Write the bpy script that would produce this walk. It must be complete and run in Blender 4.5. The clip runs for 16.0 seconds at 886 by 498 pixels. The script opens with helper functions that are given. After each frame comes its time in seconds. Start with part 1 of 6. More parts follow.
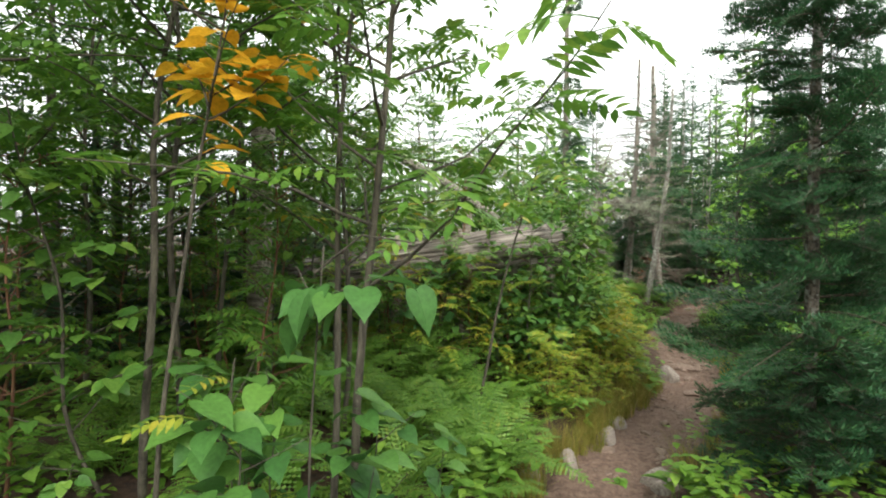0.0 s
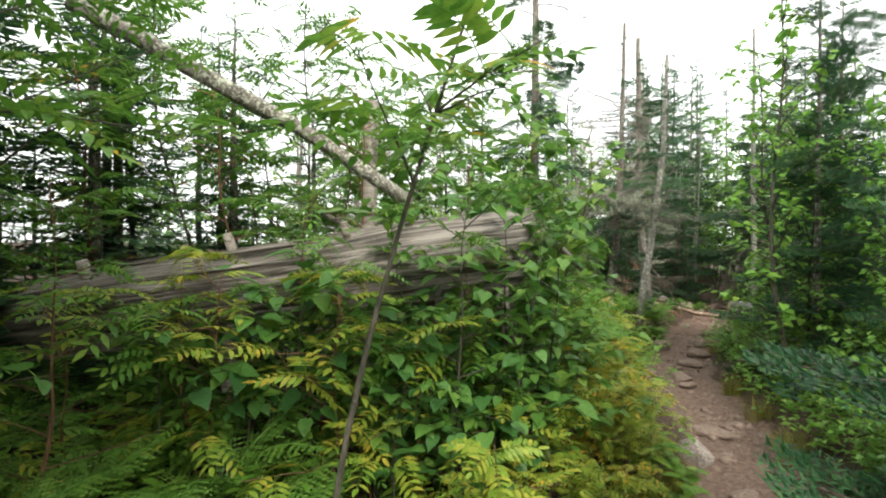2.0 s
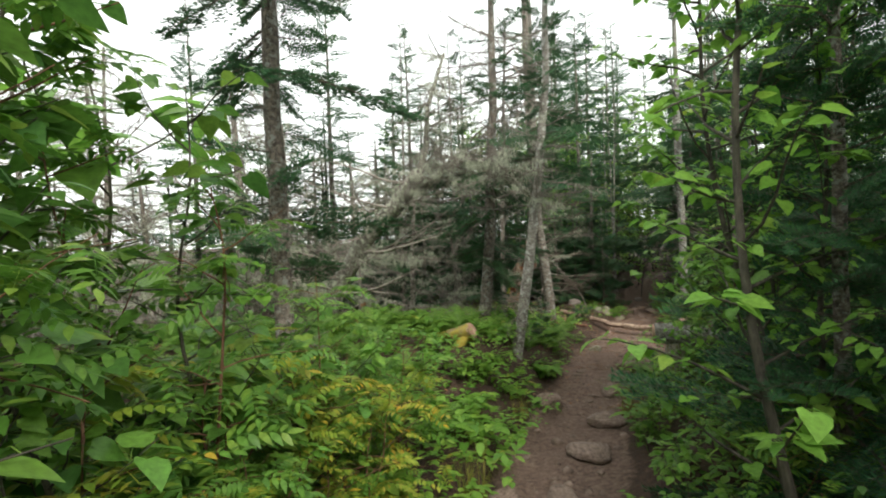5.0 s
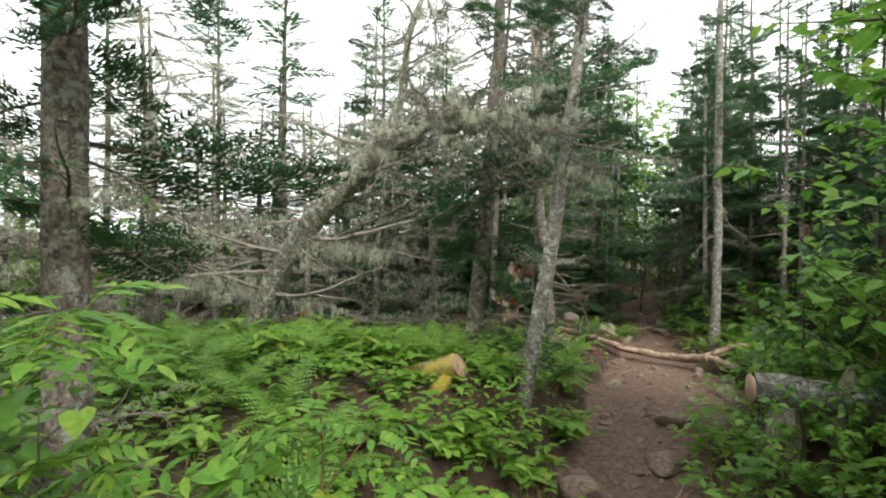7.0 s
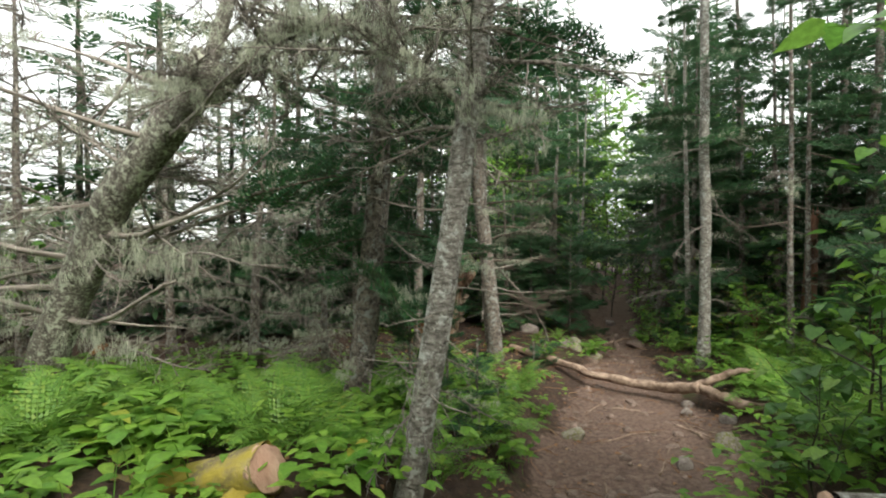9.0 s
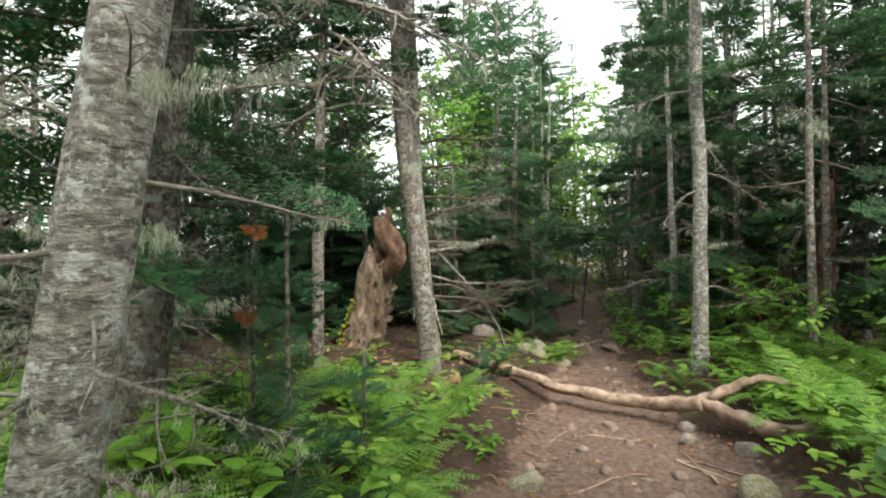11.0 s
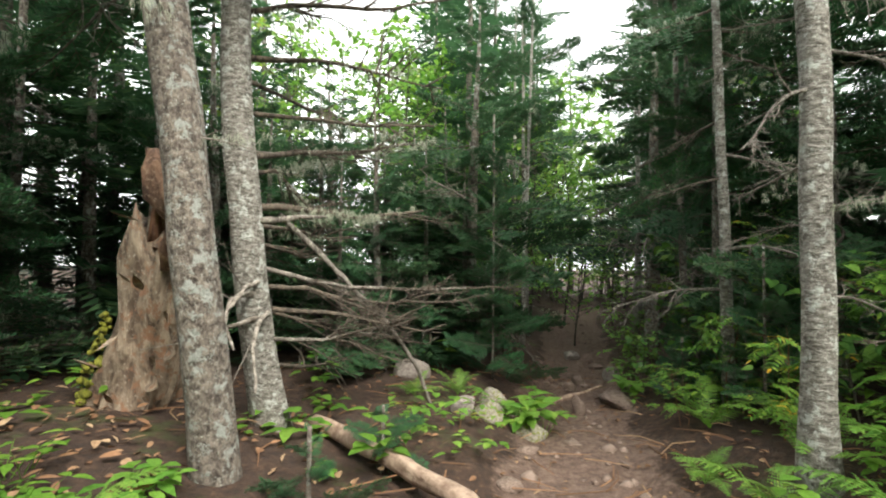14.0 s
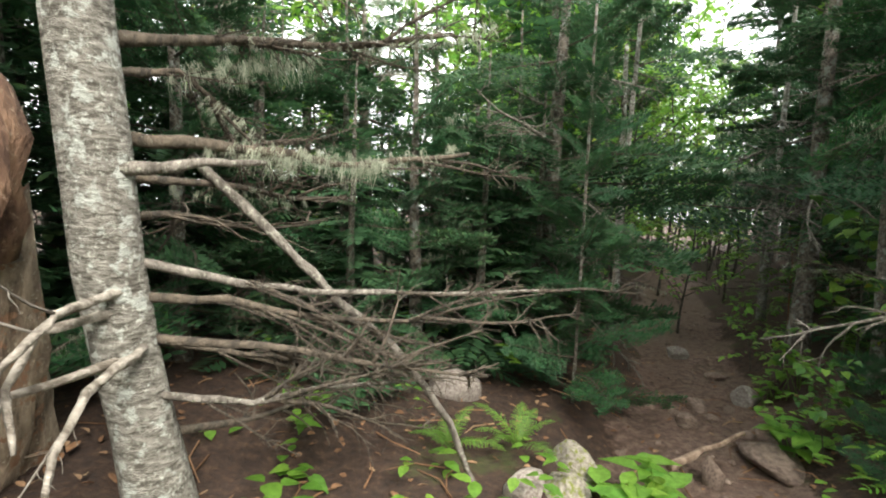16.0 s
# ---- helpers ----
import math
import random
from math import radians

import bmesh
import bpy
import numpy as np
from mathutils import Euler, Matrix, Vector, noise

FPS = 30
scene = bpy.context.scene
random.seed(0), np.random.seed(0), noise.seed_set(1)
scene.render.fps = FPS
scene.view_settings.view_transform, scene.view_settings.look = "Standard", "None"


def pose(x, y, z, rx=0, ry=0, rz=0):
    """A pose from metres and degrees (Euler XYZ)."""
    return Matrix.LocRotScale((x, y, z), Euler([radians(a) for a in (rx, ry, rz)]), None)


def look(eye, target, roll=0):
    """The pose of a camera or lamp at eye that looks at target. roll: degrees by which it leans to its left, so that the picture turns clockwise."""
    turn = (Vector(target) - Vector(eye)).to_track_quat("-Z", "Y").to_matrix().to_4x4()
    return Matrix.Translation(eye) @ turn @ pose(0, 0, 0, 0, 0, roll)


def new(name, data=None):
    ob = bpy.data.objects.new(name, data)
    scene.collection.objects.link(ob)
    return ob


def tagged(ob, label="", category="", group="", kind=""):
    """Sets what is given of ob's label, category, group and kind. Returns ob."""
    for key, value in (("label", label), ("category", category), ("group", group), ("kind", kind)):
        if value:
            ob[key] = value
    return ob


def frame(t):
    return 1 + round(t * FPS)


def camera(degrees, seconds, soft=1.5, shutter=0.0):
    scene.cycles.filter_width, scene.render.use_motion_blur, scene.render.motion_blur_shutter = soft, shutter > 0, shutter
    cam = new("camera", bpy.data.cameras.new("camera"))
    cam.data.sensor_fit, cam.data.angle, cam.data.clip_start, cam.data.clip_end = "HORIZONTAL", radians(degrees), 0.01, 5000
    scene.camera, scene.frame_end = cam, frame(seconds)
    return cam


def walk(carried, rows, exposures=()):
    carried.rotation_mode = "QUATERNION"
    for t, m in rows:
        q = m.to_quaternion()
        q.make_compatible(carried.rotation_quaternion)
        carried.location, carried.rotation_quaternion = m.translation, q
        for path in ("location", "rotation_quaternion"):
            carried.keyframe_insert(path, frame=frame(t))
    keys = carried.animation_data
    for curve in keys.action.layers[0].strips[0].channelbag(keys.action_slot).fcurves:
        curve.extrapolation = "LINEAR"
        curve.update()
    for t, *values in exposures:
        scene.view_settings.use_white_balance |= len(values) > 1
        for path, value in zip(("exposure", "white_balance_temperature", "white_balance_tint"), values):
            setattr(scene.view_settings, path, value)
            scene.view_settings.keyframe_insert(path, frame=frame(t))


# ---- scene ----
cam = camera(81.5, 16.0, 2.0)
PATH = [
    (0, (-1.121, -8.438, 1.821), (-1.554, -6.486, 1.777), 0.6),
    (0.5, (-1.089, -7.829, 1.819), (-1.483, -5.868, 1.78), 0.4),
    (1, (-1.115, -7.017, 1.75), (-1.493, -5.053, 1.718), 0.1),
    (1.5, (-1.099, -6.416, 1.777), (-1.463, -4.449, 1.752), 0.2),
    (2, (-1.026, -5.733, 1.789), (-1.365, -3.762, 1.765), 0.3),
    (2.5, (-0.871, -4.929, 1.771), (-1.156, -2.949, 1.746), 0.2),
    (3, (-0.625, -4.109, 1.747), (-0.734, -2.112, 1.721), -0.1),
    (3.5, (-0.254, -3.354, 1.769), (-0.316, -1.355, 1.743), -1.1),
    (4, (0.125, -2.773, 1.735), (0.07, -0.774, 1.704), -2.0),
    (4.5, (0.375, -2.177, 1.731), (0.29, -0.179, 1.695), -2.7),
    (4.7, (0.452, -1.977, 1.78), (0.35, 0.02, 1.739), -2.6),
    (6.8, (0.26, 0.155, 1.67), (0.246, 2.155, 1.622), 1.1),
    (7, (0.292, 0.366, 1.654), (0.296, 2.365, 1.611), 0.9),
    (7.5, (0.544, 0.879, 1.644), (0.592, 2.878, 1.607), 0.8),
    (8, (0.675, 1.378, 1.609), (0.75, 3.376, 1.578), 0.6),
    (8.5, (0.825, 1.775, 1.591), (0.914, 3.773, 1.559), 0.3),
    (9, (1.0, 2.112, 1.601), (1.102, 4.109, 1.564), 0.1),
    (9.5, (1.117, 2.432, 1.572), (1.245, 4.428, 1.549), -0.2),
    (10, (1.253, 2.68, 1.568), (1.412, 4.673, 1.552), -0.2),
    (10.2, (1.314, 2.855, 1.523), (1.482, 4.848, 1.506), -0.2),
    (12.3, (2.081, 4.493, 1.01), (2.369, 6.471, 1.061), -0.6),
    (12.5, (2.173, 4.626, 1.001), (2.47, 6.603, 1.059), -0.5),
    (13, (2.308, 5.026, 0.996), (2.582, 7.006, 1.066), -0.4),
    (13.5, (2.415, 5.474, 0.997), (2.661, 7.457, 1.072), -0.2),
    (14, (2.565, 5.903, 1.018), (2.775, 7.89, 1.092), 0.5),
    (14.5, (2.651, 6.406, 1.041), (2.754, 8.402, 1.094), 0.9),
    (15, (2.721, 6.744, 1.1), (2.778, 8.743, 1.13), 1.6),
    (15.5, (2.684, 7.038, 1.106), (2.71, 9.038, 1.098), 1.4),
    (16, (2.766, 7.26, 1.171), (2.695, 9.253, 1.024), 2.4),
]
walk(cam, [(t, look(eye, target, roll)) for t, eye, target, roll in PATH], [(0, 0.85), (1.0, 1.08), (1.5, 1.02), (2.0, 0.9), (3.0, 0.68), (4.7, 0.52), (6.8, 0.8), (8.5, 0.78), (10.2, 1.0), (12.3, 1.5), (13.0, 1.42), (14.0, 1.34), (15.0, 1.45), (16, 1.6)])

# ---------------------------------------------------------------- world and light
world = bpy.data.worlds.new("overcast_sky")
scene.world = world
world.use_nodes = True
wn, wl = world.node_tree.nodes, world.node_tree.links
wn.clear()
sky = wn.new("ShaderNodeTexSky")
sky.sky_type = "NISHITA"
sky.sun_disc = False
sky.sun_elevation = radians(45)
sky.sun_rotation = radians(156)
sky.air_density, sky.dust_density, sky.ozone_density = 1.0, 6.0, 1.0
clouds = wn.new("ShaderNodeMix")
clouds.data_type = "RGBA"
clouds.inputs[0].default_value = 0.9
clouds.inputs[7].default_value = (8.5, 8.8, 8.5, 1)
bg = wn.new("ShaderNodeBackground")
bg.inputs["Strength"].default_value = 0.16
wo = wn.new("ShaderNodeOutputWorld")
wl.new(sky.outputs[0], clouds.inputs[6])
wl.new(clouds.outputs[2], bg.inputs[0])
wl.new(bg.outputs[0], wo.inputs[0])

sun_data = bpy.data.lights.new("sun", "SUN")
sun_data.energy = 2.7
sun_data.angle = radians(25)
sun_data.color = (1.0, 0.96, 0.87)
sun = new("sun", sun_data)
sun.matrix_world = look((4, -9, 10), (0, 0, 0))


# ---------------------------------------------------------------- materials
def node_mat(name):
    m = bpy.data.materials.new(name)
    m.use_nodes = True
    t = m.node_tree
    t.nodes.clear()
    out = t.nodes.new("ShaderNodeOutputMaterial")
    b = t.nodes.new("ShaderNodeBsdfPrincipled")
    t.links.new(b.outputs[0], out.inputs[0])
    return m, t, b, out


def ramp(t, src, stops):
    r = t.nodes.new("ShaderNodeValToRGB")
    el = r.color_ramp.elements
    while len(el) < len(stops):
        el.new(0.5)
    for e, (p, c) in zip(el, stops):
        e.position, e.color = p, (*c, 1)
    t.links.new(src, r.inputs[0])
    return r


def noise_tex(t, scale, detail=4.0, rough=0.6, stretch=None, coord="Object", turn=None):
    tc = t.nodes.new("ShaderNodeTexCoord")
    n = t.nodes.new("ShaderNodeTexNoise")
    n.inputs["Scale"].default_value = scale
    n.inputs["Detail"].default_value = detail
    n.inputs["Roughness"].default_value = rough
    src = tc.outputs[coord]
    if turn:
        tm = t.nodes.new("ShaderNodeMapping")
        tm.inputs["Rotation"].default_value = turn
        t.links.new(src, tm.inputs[0])
        src = tm.outputs[0]
    if stretch:
        mp = t.nodes.new("ShaderNodeMapping")
        mp.inputs["Scale"].default_value = stretch
        t.links.new(src, mp.inputs[0])
        src = mp.outputs[0]
    t.links.new(src, n.inputs["Vector"])
    return n


def bump(t, b, src, strength, dist=0.02):
    bp = t.nodes.new("ShaderNodeBump")
    bp.inputs["Strength"].default_value = strength
    bp.inputs["Distance"].default_value = dist
    t.links.new(src, bp.inputs["Height"])
    t.links.new(bp.outputs[0], b.inputs["Normal"])


def mixc(t, fac, a, b2):
    m = t.nodes.new("ShaderNodeMix")
    m.data_type = "RGBA"
    t.links.new(fac, m.inputs[0])
    for src, idx in ((a, 6), (b2, 7)):
        if isinstance(src, tuple):
            m.inputs[idx].default_value = (*src, 1)
        else:
            t.links.new(src, m.inputs[idx])
    return m.outputs[2]


def leaf_mat(name, stops, rough=0.45, thin=0.42, vein=60.0):
    """Leaf: colour varies from leaf to leaf, blotched, some light goes through."""
    m, t, b, out = node_mat(name)
    geo = t.nodes.new("ShaderNodeNewGeometry")
    oi = t.nodes.new("ShaderNodeObjectInfo")
    add = t.nodes.new("ShaderNodeMath")
    add.operation = "MULTIPLY_ADD"
    t.links.new(geo.outputs["Random Per Island"], add.inputs[0])
    add.inputs[1].default_value = 0.7
    mul = t.nodes.new("ShaderNodeMath")
    mul.operation = "MULTIPLY"
    mul.inputs[1].default_value = 0.3
    t.links.new(oi.outputs["Random"], mul.inputs[0])
    t.links.new(mul.outputs[0], add.inputs[2])
    r = ramp(t, add.outputs[0], stops)
    n = noise_tex(t, vein, 3.0)
    dark = ramp(t, n.outputs[0], [(0.3, (0.72, 0.72, 0.72)), (0.7, (1.12, 1.12, 1.12))])
    mm = t.nodes.new("ShaderNodeMix")
    mm.data_type, mm.blend_type = "RGBA", "MULTIPLY"
    mm.inputs[0].default_value = 1.0
    t.links.new(r.outputs[0], mm.inputs[6])
    t.links.new(dark.outputs[0], mm.inputs[7])
    t.links.new(mm.outputs[2], b.inputs["Base Color"])
    b.inputs["Roughness"].default_value = rough
    b.inputs["Specular IOR Level"].default_value = 0.3
    tr = t.nodes.new("ShaderNodeBsdfTranslucent")
    t.links.new(mm.outputs[2], tr.inputs[0])
    ms = t.nodes.new("ShaderNodeMixShader")
    ms.inputs[0].default_value = thin
    t.links.new(b.outputs[0], ms.inputs[1])
    t.links.new(tr.outputs[0], ms.inputs[2])
    t.links.new(ms.outputs[0], out.inputs[0])
    return m


def bark_mat(name, dark, light, spot, spot_amount=0.55, scale=14.0, stretch=(1, 1, 0.25), moss=None, bumpy=0.9, turn=None, crust=None, moss_from=0.5):
    m, t, b, out = node_mat(name)
    n = noise_tex(t, scale, 6.0, 0.65, stretch, turn=turn)
    r = ramp(t, n.outputs[0], [(0.38, dark), (0.63, light)])
    v = noise_tex(t, 55.0, 6.0, 0.7)
    vr = ramp(t, v.outputs[0], [(spot_amount, (0, 0, 0)), (spot_amount + 0.14, (1, 1, 1))])
    col = mixc(t, vr.outputs[0], r.outputs[0], spot)
    if crust:
        cn = noise_tex(t, 17.0, 5.0, 0.7)
        cr = ramp(t, cn.outputs[0], [(0.54, (0, 0, 0)), (0.6, (1, 1, 1))])
        col = mixc(t, cr.outputs[0], col, crust)
    if moss:
        mn = noise_tex(t, 3.0, 4.0)
        mr = ramp(t, mn.outputs[0], [(moss_from, (0, 0, 0)), (moss_from + 0.12, (1, 1, 1))])
        mn.inputs["Scale"].default_value = 5.0
        col = mixc(t, mr.outputs[0], col, moss)
    t.links.new(col, b.inputs["Base Color"])
    b.inputs["Roughness"].default_value = 0.9
    bump(t, b, n.outputs[0], bumpy, 0.03)
    return m


FERN = leaf_mat("fern_green", [(0.0, (0.078, 0.18, 0.03)), (0.5, (0.14, 0.28, 0.045)), (0.9, (0.22, 0.35, 0.06)), (1.0, (0.34, 0.29, 0.06))])
NEEDLE = leaf_mat("fir_needles", [(0.0, (0.022, 0.075, 0.034)), (0.6, (0.042, 0.13, 0.05)), (1.0, (0.085, 0.205, 0.06))], 0.5, 0.28)
NEEDLE_FAR = leaf_mat("spruce_needles", [(0.0, (0.035, 0.085, 0.042)), (0.7, (0.06, 0.14, 0.058)), (1.0, (0.12, 0.20, 0.075))], 0.6, 0.36)
NEEDLE_RUST = leaf_mat("dead_needles", [(0.0, (0.20, 0.08, 0.03)), (1.0, (0.36, 0.15, 0.05))], 0.7, 0.15)
ROWAN = leaf_mat("rowan_green", [(0.0, (0.06, 0.16, 0.025)), (0.6, (0.12, 0.26, 0.035)), (0.93, (0.22, 0.33, 0.05)), (1.0, (0.62, 0.33, 0.03))])
ROWAN_YEL = leaf_mat("rowan_turning_yellow", [(0.0, (0.13, 0.26, 0.03)), (0.5, (0.26, 0.34, 0.04)), (0.85, (0.42, 0.38, 0.05)), (1.0, (0.70, 0.36, 0.03))])
YELLOW = leaf_mat("autumn_yellow", [(0.0, (0.60, 0.30, 0.02)), (1.0, (0.78, 0.48, 0.04))])
HEART = leaf_mat("heart_leaf_green", [(0.0, (0.055, 0.15, 0.034)), (0.6, (0.11, 0.24, 0.042)), (1.0, (0.25, 0.38, 0.06))], 0.4)
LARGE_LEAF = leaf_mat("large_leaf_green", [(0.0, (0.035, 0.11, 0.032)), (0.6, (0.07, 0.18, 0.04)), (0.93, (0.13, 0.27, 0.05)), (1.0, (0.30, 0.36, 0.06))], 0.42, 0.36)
LIME = leaf_mat("lime_leaf", [(0.0, (0.13, 0.32, 0.05)), (0.8, (0.24, 0.44, 0.07)), (1.0, (0.40, 0.46, 0.06))], 0.42, 0.5)
HERB = leaf_mat("herb_green", [(0.0, (0.08, 0.20, 0.025)), (0.6, (0.16, 0.31, 0.04)), (0.95, (0.25, 0.40, 0.06)), (1.0, (0.40, 0.30, 0.05))])
GRASS = leaf_mat("dry_grass", [(0.0, (0.12, 0.18, 0.03)), (0.5, (0.26, 0.25, 0.05)), (1.0, (0.42, 0.30, 0.09))], 0.7)
LICHEN = leaf_mat("beard_lichen", [(0.0, (0.30, 0.33, 0.24)), (1.0, (0.56, 0.58, 0.45))], 0.9, 0.35)
BARK = bark_mat("fir_bark", (0.05, 0.038, 0.03), (0.22, 0.185, 0.15), (0.36, 0.35, 0.30), 0.55, 38.0, (1, 1, 0.8), crust=(0.27, 0.28, 0.25))
BARK_PALE = bark_mat("pale_fir_bark", (0.085, 0.075, 0.06), (0.29, 0.27, 0.235), (0.46, 0.46, 0.40), 0.54, 26.0, (1, 1, 2.2), crust=(0.40, 0.41, 0.37))
BARK_LEAN = bark_mat("lichened_bark", (0.06, 0.05, 0.04), (0.17, 0.15, 0.125), (0.42, 0.43, 0.34), 0.5, 18.0, crust=(0.42, 0.44, 0.34))
STEM = bark_mat("sapling_bark", (0.03, 0.026, 0.018), (0.095, 0.085, 0.06), (0.17, 0.165, 0.13), 0.6, 30.0)
STEM_RED = bark_mat("reddish_stem", (0.10, 0.045, 0.025), (0.20, 0.10, 0.05), (0.22, 0.15, 0.1), 0.66, 30.0)
DEADWOOD = bark_mat("grey_dead_wood", (0.11, 0.09, 0.07), (0.38, 0.34, 0.29), (0.45, 0.43, 0.37), 0.62, 9.0, (0.25, 3, 3))
LOGWOOD = bark_mat("weathered_log", (0.035, 0.026, 0.019), (0.30, 0.27, 0.235), (0.38, 0.36, 0.33), 0.6, 11.0, (0.06, 3.2, 3.2), None, 1.0, (0, 0.145, -0.3))
PATHLOG = bark_mat("worn_path_log", (0.15, 0.095, 0.065), (0.38, 0.28, 0.205), (0.42, 0.34, 0.27), 0.6, 12.0, (1, 1, 1), None, 0.5)
ROT = bark_mat("rotten_red_wood", (0.055, 0.026, 0.016), (0.25, 0.125, 0.075), (0.33, 0.24, 0.17), 0.6, 9.0, (1, 1, 0.2))
SNAGBARK = bark_mat("peeling_bark", (0.09, 0.06, 0.04), (0.36, 0.28, 0.20), (0.46, 0.40, 0.31), 0.56, 16.0, (1, 1, 0.35), crust=(0.24, 0.13, 0.075))
MOSS = bark_mat("yellow_green_moss", (0.10, 0.10, 0.012), (0.24, 0.25, 0.022), (0.36, 0.34, 0.04), 0.6, 40.0)
INNER = bark_mat("red_inner_bark", (0.07, 0.036, 0.023), (0.25, 0.145, 0.09), (0.36, 0.26, 0.18), 0.56, 14.0, (1, 1, 0.5))
MOSSLOG = bark_mat("mossy_log", (0.12, 0.09, 0.05), (0.30, 0.24, 0.12), (0.30, 0.27, 0.05), 0.5, 10.0, (1, 1, 1), (0.27, 0.215, 0.03), moss_from=0.4)
CUT = bark_mat("sawn_end", (0.30, 0.18, 0.12), (0.52, 0.36, 0.25), (0.36, 0.25, 0.18), 0.6, 10.0)
TWIG = bark_mat("twig_grey", (0.08, 0.068, 0.055), (0.24, 0.21, 0.18), (0.40, 0.40, 0.32), 0.54, 30.0)
TWIG_DARK = bark_mat("twig_brown", (0.04, 0.032, 0.024), (0.14, 0.11, 0.08), (0.3, 0.3, 0.24), 0.62, 30.0)
ROCK = bark_mat("granite_stone", (0.15, 0.12, 0.10), (0.33, 0.29, 0.255), (0.40, 0.37, 0.33), 0.6, 7.0, (1, 1, 1), None, 0.5)
ROCK_PATH = bark_mat("muddy_stone", (0.11, 0.076, 0.058), (0.25, 0.18, 0.142), (0.29, 0.23, 0.19), 0.62, 6.0, (1, 1, 1), None, 0.5)
ROCK_MOSS = bark_mat("mossy_stone", (0.15, 0.13, 0.10), (0.34, 0.30, 0.25), (0.38, 0.36, 0.30), 0.6, 7.0, (1, 1, 1), (0.14, 0.16, 0.02), 0.5)
LITTER = leaf_mat("leaf_litter", [(0.0, (0.10, 0.055, 0.03)), (0.6, (0.28, 0.15, 0.08)), (1.0, (0.46, 0.33, 0.20))], 0.9, 0.1)

# the ground: trodden reddish dirt on the trail, needle litter and moss beside it
GROUND, gt, gb, gout = node_mat("forest_ground")
att = gt.nodes.new("ShaderNodeAttribute")
att.attribute_name = "trail"
gn1 = noise_tex(gt, 1.7, 6.0, 0.7)
gn2 = noise_tex(gt, 22.0, 6.0, 0.75)
dirt = ramp(gt, gn2.outputs[0], [(0.3, (0.068, 0.041, 0.03)), (0.5, (0.155, 0.098, 0.072)), (0.72, (0.28, 0.195, 0.15))])
lit = ramp(gt, gn2.outputs[0], [(0.3, (0.022, 0.013, 0.009)), (0.55, (0.066, 0.036, 0.022)), (0.75, (0.16, 0.092, 0.055))])
mossr = ramp(gt, gn1.outputs[0], [(0.58, (0, 0, 0)), (0.68, (1, 1, 1))])
side = mixc(gt, mossr.outputs[0], lit.outputs[0], (0.06, 0.075, 0.018))
edge = gt.nodes.new("ShaderNodeMath")
edge.operation = "MULTIPLY_ADD"
gt.links.new(gn2.outputs[0], edge.inputs[0])
edge.inputs[1].default_value = 0.6
gt.links.new(att.outputs["Fac"], edge.inputs[2])
edger = ramp(gt, edge.outputs[0], [(0.7, (0, 0, 0)), (0.95, (1, 1, 1))])
gcol = mixc(gt, edger.outputs[0], side, dirt.outputs[0])
gt.links.new(gcol, gb.inputs["Base Color"])
gb.inputs["Roughness"].default_value = 0.95
bump(gt, gb, gn2.outputs[0], 1.0, 0.04)

# ---------------------------------------------------------------- the lie of the land
# trail: middle x, y and half width
TRAIL = [(-1.3, -30, .4), (-1.15, -9, .42), (-.9, -5.5, .42), (-.72, -4.5, .36), (-.2, -3.2, .36), (.36, -2.2, .3), (.7, -1.1, .28), (.84, -.3, .3), (.92, .4, .34),
         (.95, 1.75, .38), (1.62, 3.87, .36), (2.1, 4.9, .45), (2.45, 5.5, .62), (3.0, 6.4, .74), (3.2, 7.2, .5), (3.6, 8.4, .3), (3.85, 9.5, .32),
         (4.45, 10.8, .3), (5.5, 13.9, .36), (6.6, 16.8, .36), (7.6, 18.8, .36), (9, 22, .4), (12, 30, .4)]


def seg_dist(x, y, line):
    """Distance from a line of x, y points, and the value carried along with them."""
    best, val, sgn = 1e9, 0.0, 1.0
    for a, b in zip(line, line[1:]):
        dx, dy = b[0] - a[0], b[1] - a[1]
        u = max(0.0, min(1.0, ((x - a[0]) * dx + (y - a[1]) * dy) / (dx * dx + dy * dy)))
        d = math.hypot(x - a[0] - u * dx, y - a[1] - u * dy)
        if d < best:
            best, val = d, a[2] + u * (b[2] - a[2])
            sgn = 1.0 if dx * (y - a[1]) - dy * (x - a[0]) > 0 else -1.0
    return best, val, sgn


WALKED = [(e[0], e[1], 0.0) for _, e, _, _ in PATH]


def clear_of_walk(x, y):
    return min(seg_dist(x, y, WALKED)[0], max(0.0, seg_dist(x, y, TRAIL)[0] - 0.1))


def sstep(a, b, v):
    u = max(0.0, min(1.0, (v - a) / (b - a)))
    return u * u * (3 - 2 * u)


